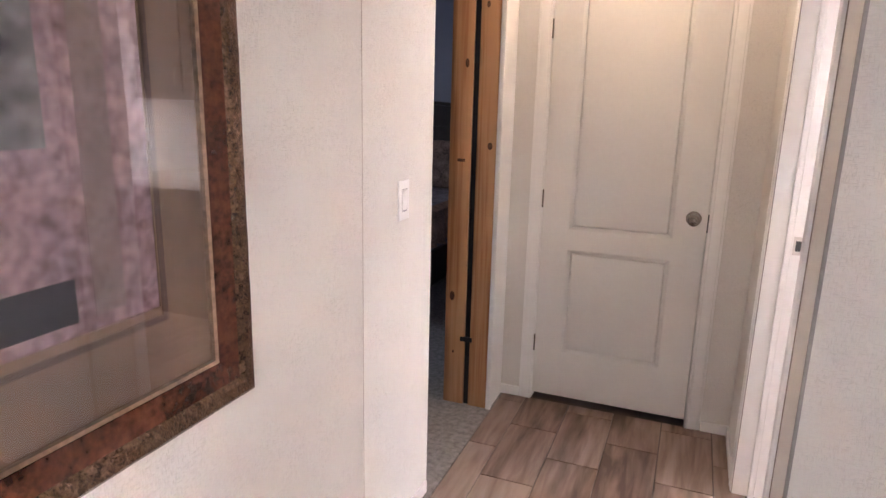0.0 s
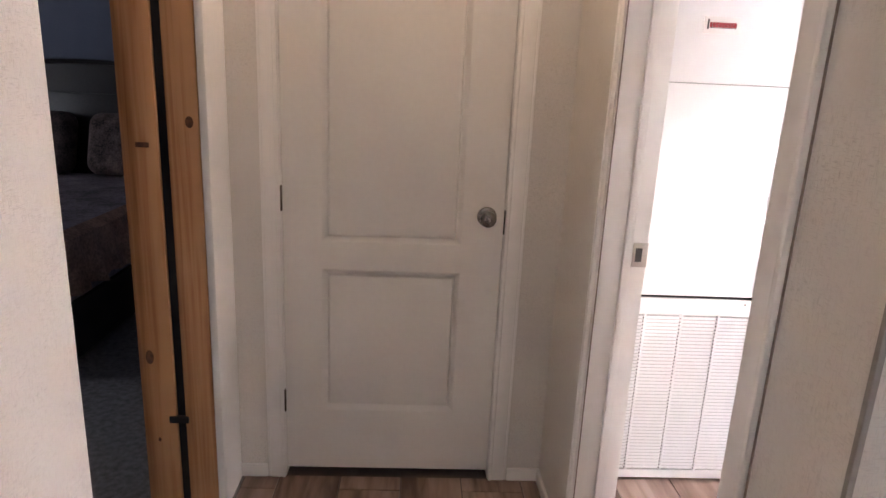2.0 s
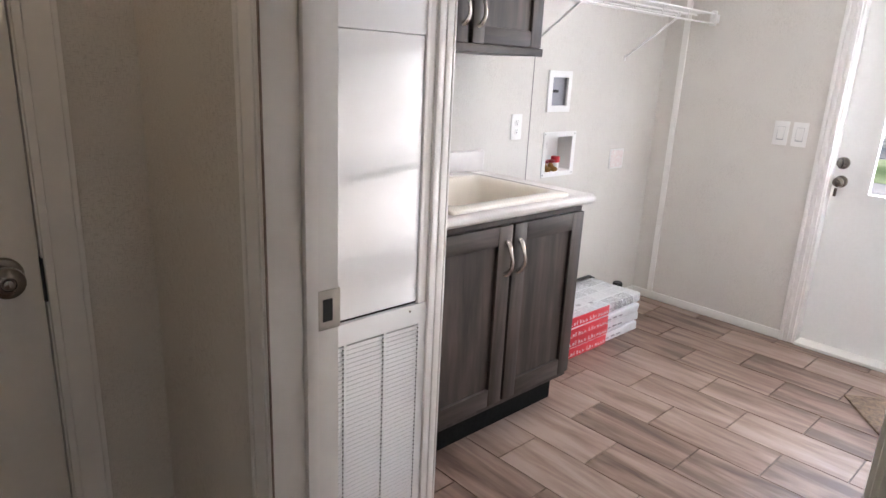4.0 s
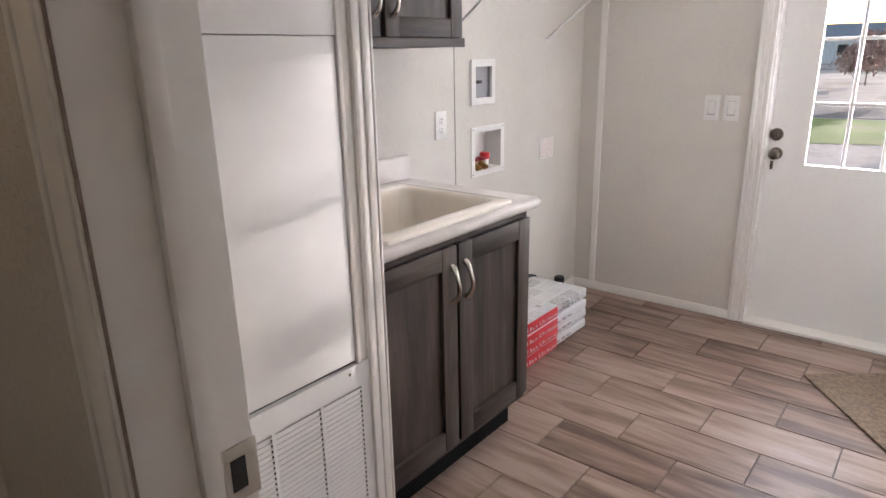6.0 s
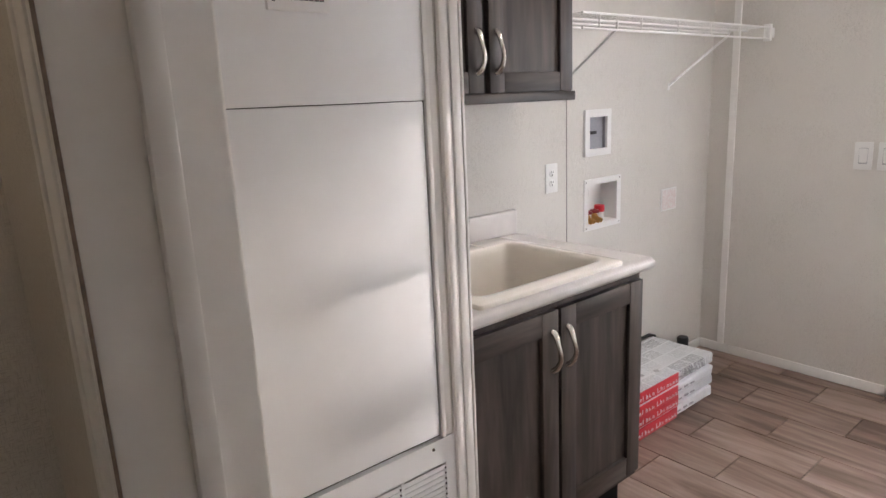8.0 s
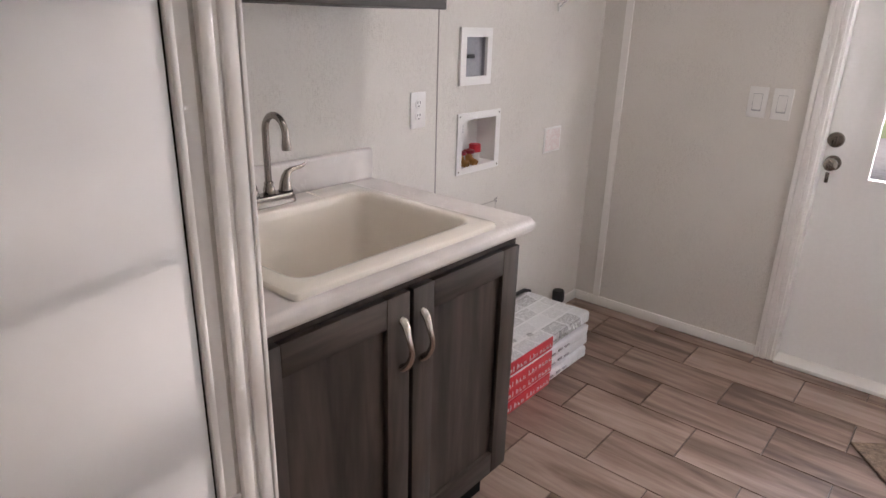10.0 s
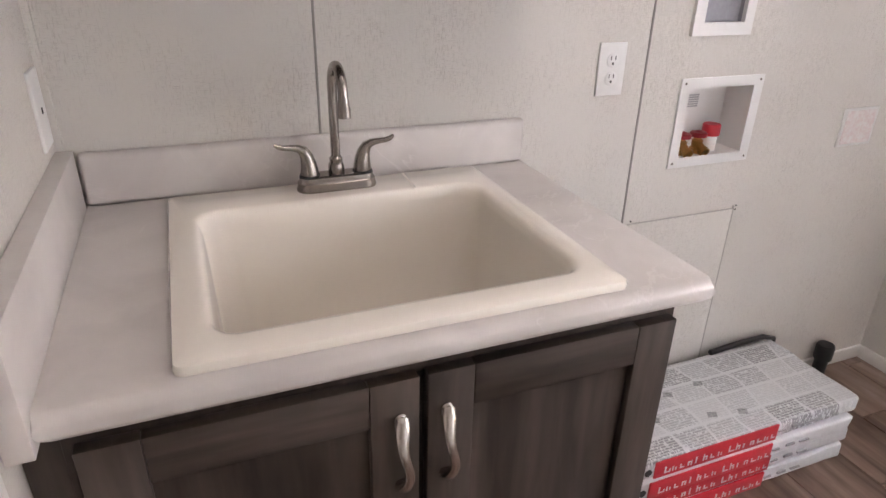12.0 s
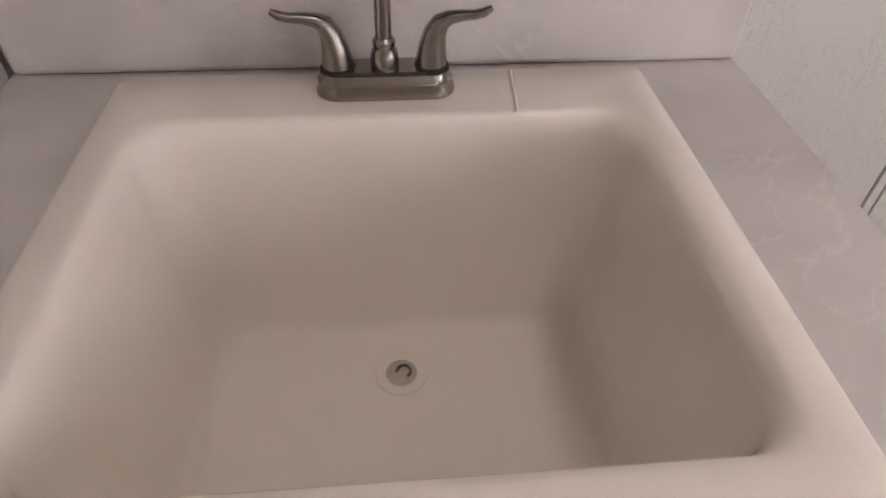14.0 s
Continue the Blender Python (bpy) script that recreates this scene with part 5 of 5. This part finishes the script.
GRASS = [(0.36, (0.36, 0.37, 0.16)), (0.48, (0.24, 0.36, 0.09)), (0.58, (0.33, 0.44, 0.13)), (0.68, (0.45, 0.42, 0.26))]
M_lawn = lawn("leaf_litter", LITTER)
bm = bmesh.new()
R = 900.0
for x0, x1, y0, y1 in ((7.2, 60, -60, 60), (60, R, -R, R), (-R, 7.2, 60, R), (-R, 7.2, -R, -60), (-R, 7.2, -60, 60), (7.2, 60, 60, R), (7.2, 60, -R, -60)):
    bm.faces.new([bm.verts.new(v) for v in ((x0, y0, -0.75), (x1, y0, -0.75), (x1, y1, -0.75), (x0, y1, -0.75))])
bmesh.ops.remove_doubles(bm, verts=bm.verts, dist=0.001)
structure("ground", bm, M_lawn, "ground strewn with pale brown leaf litter")
bm = bmesh.new()
edge = [(21.8 + 0.7 * noise.noise(Vector((k * 0.37, 0, 0))) - 0.02 * k, 26.6 + 0.4 * noise.noise(Vector((k * 0.31, 5, 0))), -30 + k * 0.75) for k in range(100)]
for (a0, b0, ya), (a1, b1, yb) in zip(edge, edge[1:]):
    bm.faces.new([bm.verts.new(v) for v in ((a0, ya, -0.742), (b0, ya, -0.742), (b1, yb, -0.742), (a1, yb, -0.742))])
bmesh.ops.remove_doubles(bm, verts=bm.verts, dist=0.001)
structure("ground_lawn", bm, lawn("short_green_grass", GRASS), "strip of short green grass")
structure("pavement", boxes((27.0, 31.5, -60, 60, -0.75, -0.735)), material("grey_gravel_drive", (0.22, 0.21, 0.22), 0.9, spread=0.2, scale=3, fine=60, bump=0.6), "grey gravel drive across the lawn")
structure("foundation", boxes((-1.32, 7.19, 0.28, 8.75, -0.76, -0.062)), material("block_skirting", (0.30, 0.29, 0.28), 0.9), "grey skirting under the house")
structure("roof", boxes((-1.6, 7.45, 0.0, 9.05, TOP + 0.1, TOP + 0.22)), material("roof_sheet", (0.25, 0.24, 0.23), 0.8), "low flat roof over the house")

M_bark = material("grey_brown_bark", (0.12, 0.095, 0.08), 0.95, spread=0.35, scale=14, fine=90, bump=1.0, stretch=(1, 1, 0.25))
M_leaf = material("rust_brown_dry_leaves", (0.50, 0.33, 0.29), 0.8, spread=0.35, scale=3, fine=30)


def tree(x, y, h, r, seed, leaves):
    rng = random.Random(seed)
    small = h < 3.0
    label = "low winter shrub with dry rust-brown leaves" if small else "winter tree with bare limbs and a few rust-brown leaves"
    t = thing("shrub" if small else "tree", (x, y, -0.75), label, "shrub" if small else "tree", "shrubs behind the house" if small else "trees behind the house")
    bm = bmesh.new()
    tips = []

    def limb(p, d, length, rad, depth):
        n = 5
        pts, rr = [p.copy()], [rad]
        q = p.copy()
        for k in range(n):
            d = (d + Vector((rng.uniform(-1, 1), rng.uniform(-1, 1), rng.uniform(-0.3, 0.6))) * 0.14).normalized()
            q = q + d * (length / n)
            pts.append(q.copy())
            rr.append(rad * (1 - 0.62 * (k + 1) / n))
        tube(bm, pts, rr, 7 if depth < 2 else 4)
        if depth >= 2:
            tips.extend(pts[2:])
        if depth < 4:
            for k in range(3 if depth else 7):
                i = rng.randint(2, n)
                nd = (d * 0.5 + Vector((rng.uniform(-1, 1), rng.uniform(-1, 1), rng.uniform(0.0, 0.9)))).normalized()
                limb(pts[i], nd, length * rng.uniform(0.4, 0.62), rr[i] * 0.62, depth + 1)

    limb(Vector((x, y, -0.76)), Vector((0, 0, 1)), h, r, 0)
    part("trunk", bm, M_bark, t)
    bm = bmesh.new()
    tips = rng.sample(tips, int(len(tips) * 0.25))
    for k in range(leaves):
        p = rng.choice(tips) + Vector((rng.gauss(0, 0.2), rng.gauss(0, 0.2), rng.gauss(0, 0.14)))
        s = rng.uniform(0.05, 0.11)
        e = Euler((rng.uniform(0, 6), rng.uniform(0, 6), rng.uniform(0, 6))).to_matrix()
        bm.faces.new([bm.verts.new(p + e @ Vector(v)) for v in ((-s, 0, 0), (0, -s * 0.6, 0.01), (s, 0, 0), (0, s * 0.6, -0.01))])
    part("crown", bm, M_leaf, t)["kind"] = "stuff"


# first tree is added beside the view; place and seed dapple the furnace sun
SEED0 = 16
for i, (x, y, h, r, lv) in enumerate(((15.0, 4.1, 3.2, 0.05, 1000), (36, 6.8, 1.3, 0.035, 2600), (40, 9.2, 1.5, 0.04, 3000), (45, -9.0, 12, 0.3, 1600), (47, 9.6, 1.7, 0.04, 3200), (58, -16.0, 11, 0.2, 8000), (63, 22.0, 13, 0.3, 1500), (66, -3.0, 12, 0.3, 2000))):
    tree(x, y, h, r, i + SEED0, lv)

house = thing("neighbour_house", (108, 16, -0.75), "pale grey single-storey house beyond the trees", "house")
part("wall", boxes((104, 112, 4, 26, -0.75, 2.3)), material("pale_grey_siding", (0.78, 0.80, 0.84), 0.8, spread=0.1, scale=2), house)
bm = loft(bmesh.new(), [[(103.4, 3.5, 2.3), (112.6, 3.5, 2.3), (108, 3.5, 4.3)], [(103.4, 26.5, 2.3), (112.6, 26.5, 2.3), (108, 26.5, 4.3)]])
part("roof", bm, material("grey_shingle_roof", (0.45, 0.46, 0.50), 0.9, spread=0.2), house)
for y in (7, 13, 19, 23):
    w = part("window", boxes((103.93, 104.0, y - 0.6, y + 0.6, 0.3, 1.6)), M_slot, house)
    part("window_frame", boxes((103.9, 103.99, y - 0.68, y + 0.68, 1.6, 1.7), (103.9, 103.99, y - 0.68, y + 0.68, 0.2, 0.3)), M_trim, w)

# ---- floor tiles, each its own piece ----
floor_ob = bpy.data.objects["floor"]


def tile_mesh(w, d):
    bm = bmesh.new()
    box(bm, -w / 2, w / 2, -d / 2, d / 2, -0.012, 0.0)
    for v in bm.verts:
        if v.co.z > -0.001:
            v.co.x -= math.copysign(0.0012, v.co.x)
            v.co.y -= math.copysign(0.0012, v.co.y)
    bmesh.ops.recalc_face_normals(bm, faces=bm.faces)
    me = bpy.data.meshes.new("floor_tile")
    bm.to_mesh(me)
    bm.free()
    return me


tiles = {}


def lay(x0, x1, y0, y1, mat):
    g = 0.0015
    w, d = round(x1 - x0 - 2 * g, 4), round(y1 - y0 - 2 * g, 4)
    if w < 0.012 or d < 0.012:
        return
    key = (w, d, mat.name)
    if key not in tiles:
        tiles[key] = tile_mesh(w, d)
        tiles[key].materials.append(mat)
    ob = new("floor_tile", tiles[key])
    ob.parent = floor_ob
    ob.location = ((x0 + x1) / 2, (y0 + y1) / 2, 0.0)


LEN, WIDE = 0.447, 0.2185
# utility room: planks run along y, each column set over half a tile
for c in range(-10, 6):
    x0 = 6.070 + WIDE * c
    x0, x1 = max(x0, 3.872), min(x0 + WIDE, XE)
    if x1 - x0 < 0.02:
        continue
    y = (5.645 if c % 2 == 0 else 5.8675) - LEN * 4
    while y < YS:
        a, b = max(y, 4.47), min(y + LEN, YS)
        if b - a > 0.015:
            lay(x0, x1, a, b, M_tile_y)
        y += LEN
# hall and living room edge: rows along y
for c in range(-1, 5):
    x0, x1 = 2.880 + WIDE * c, 2.880 + WIDE * (c + 1)
    x0, x1 = max(x0, 2.754), min(x1, 3.870)
    if x1 - x0 < 0.02:
        continue
    y = (5.290 if c % 2 else 5.067) - LEN * 11
    while y < YD + 0.02:
        a, b = max(y, 0.4), min(y + LEN, YD + 0.004)
        if b - a > 0.02:
            lay(x0, x1, a, b, M_tile_y)
        y += LEN
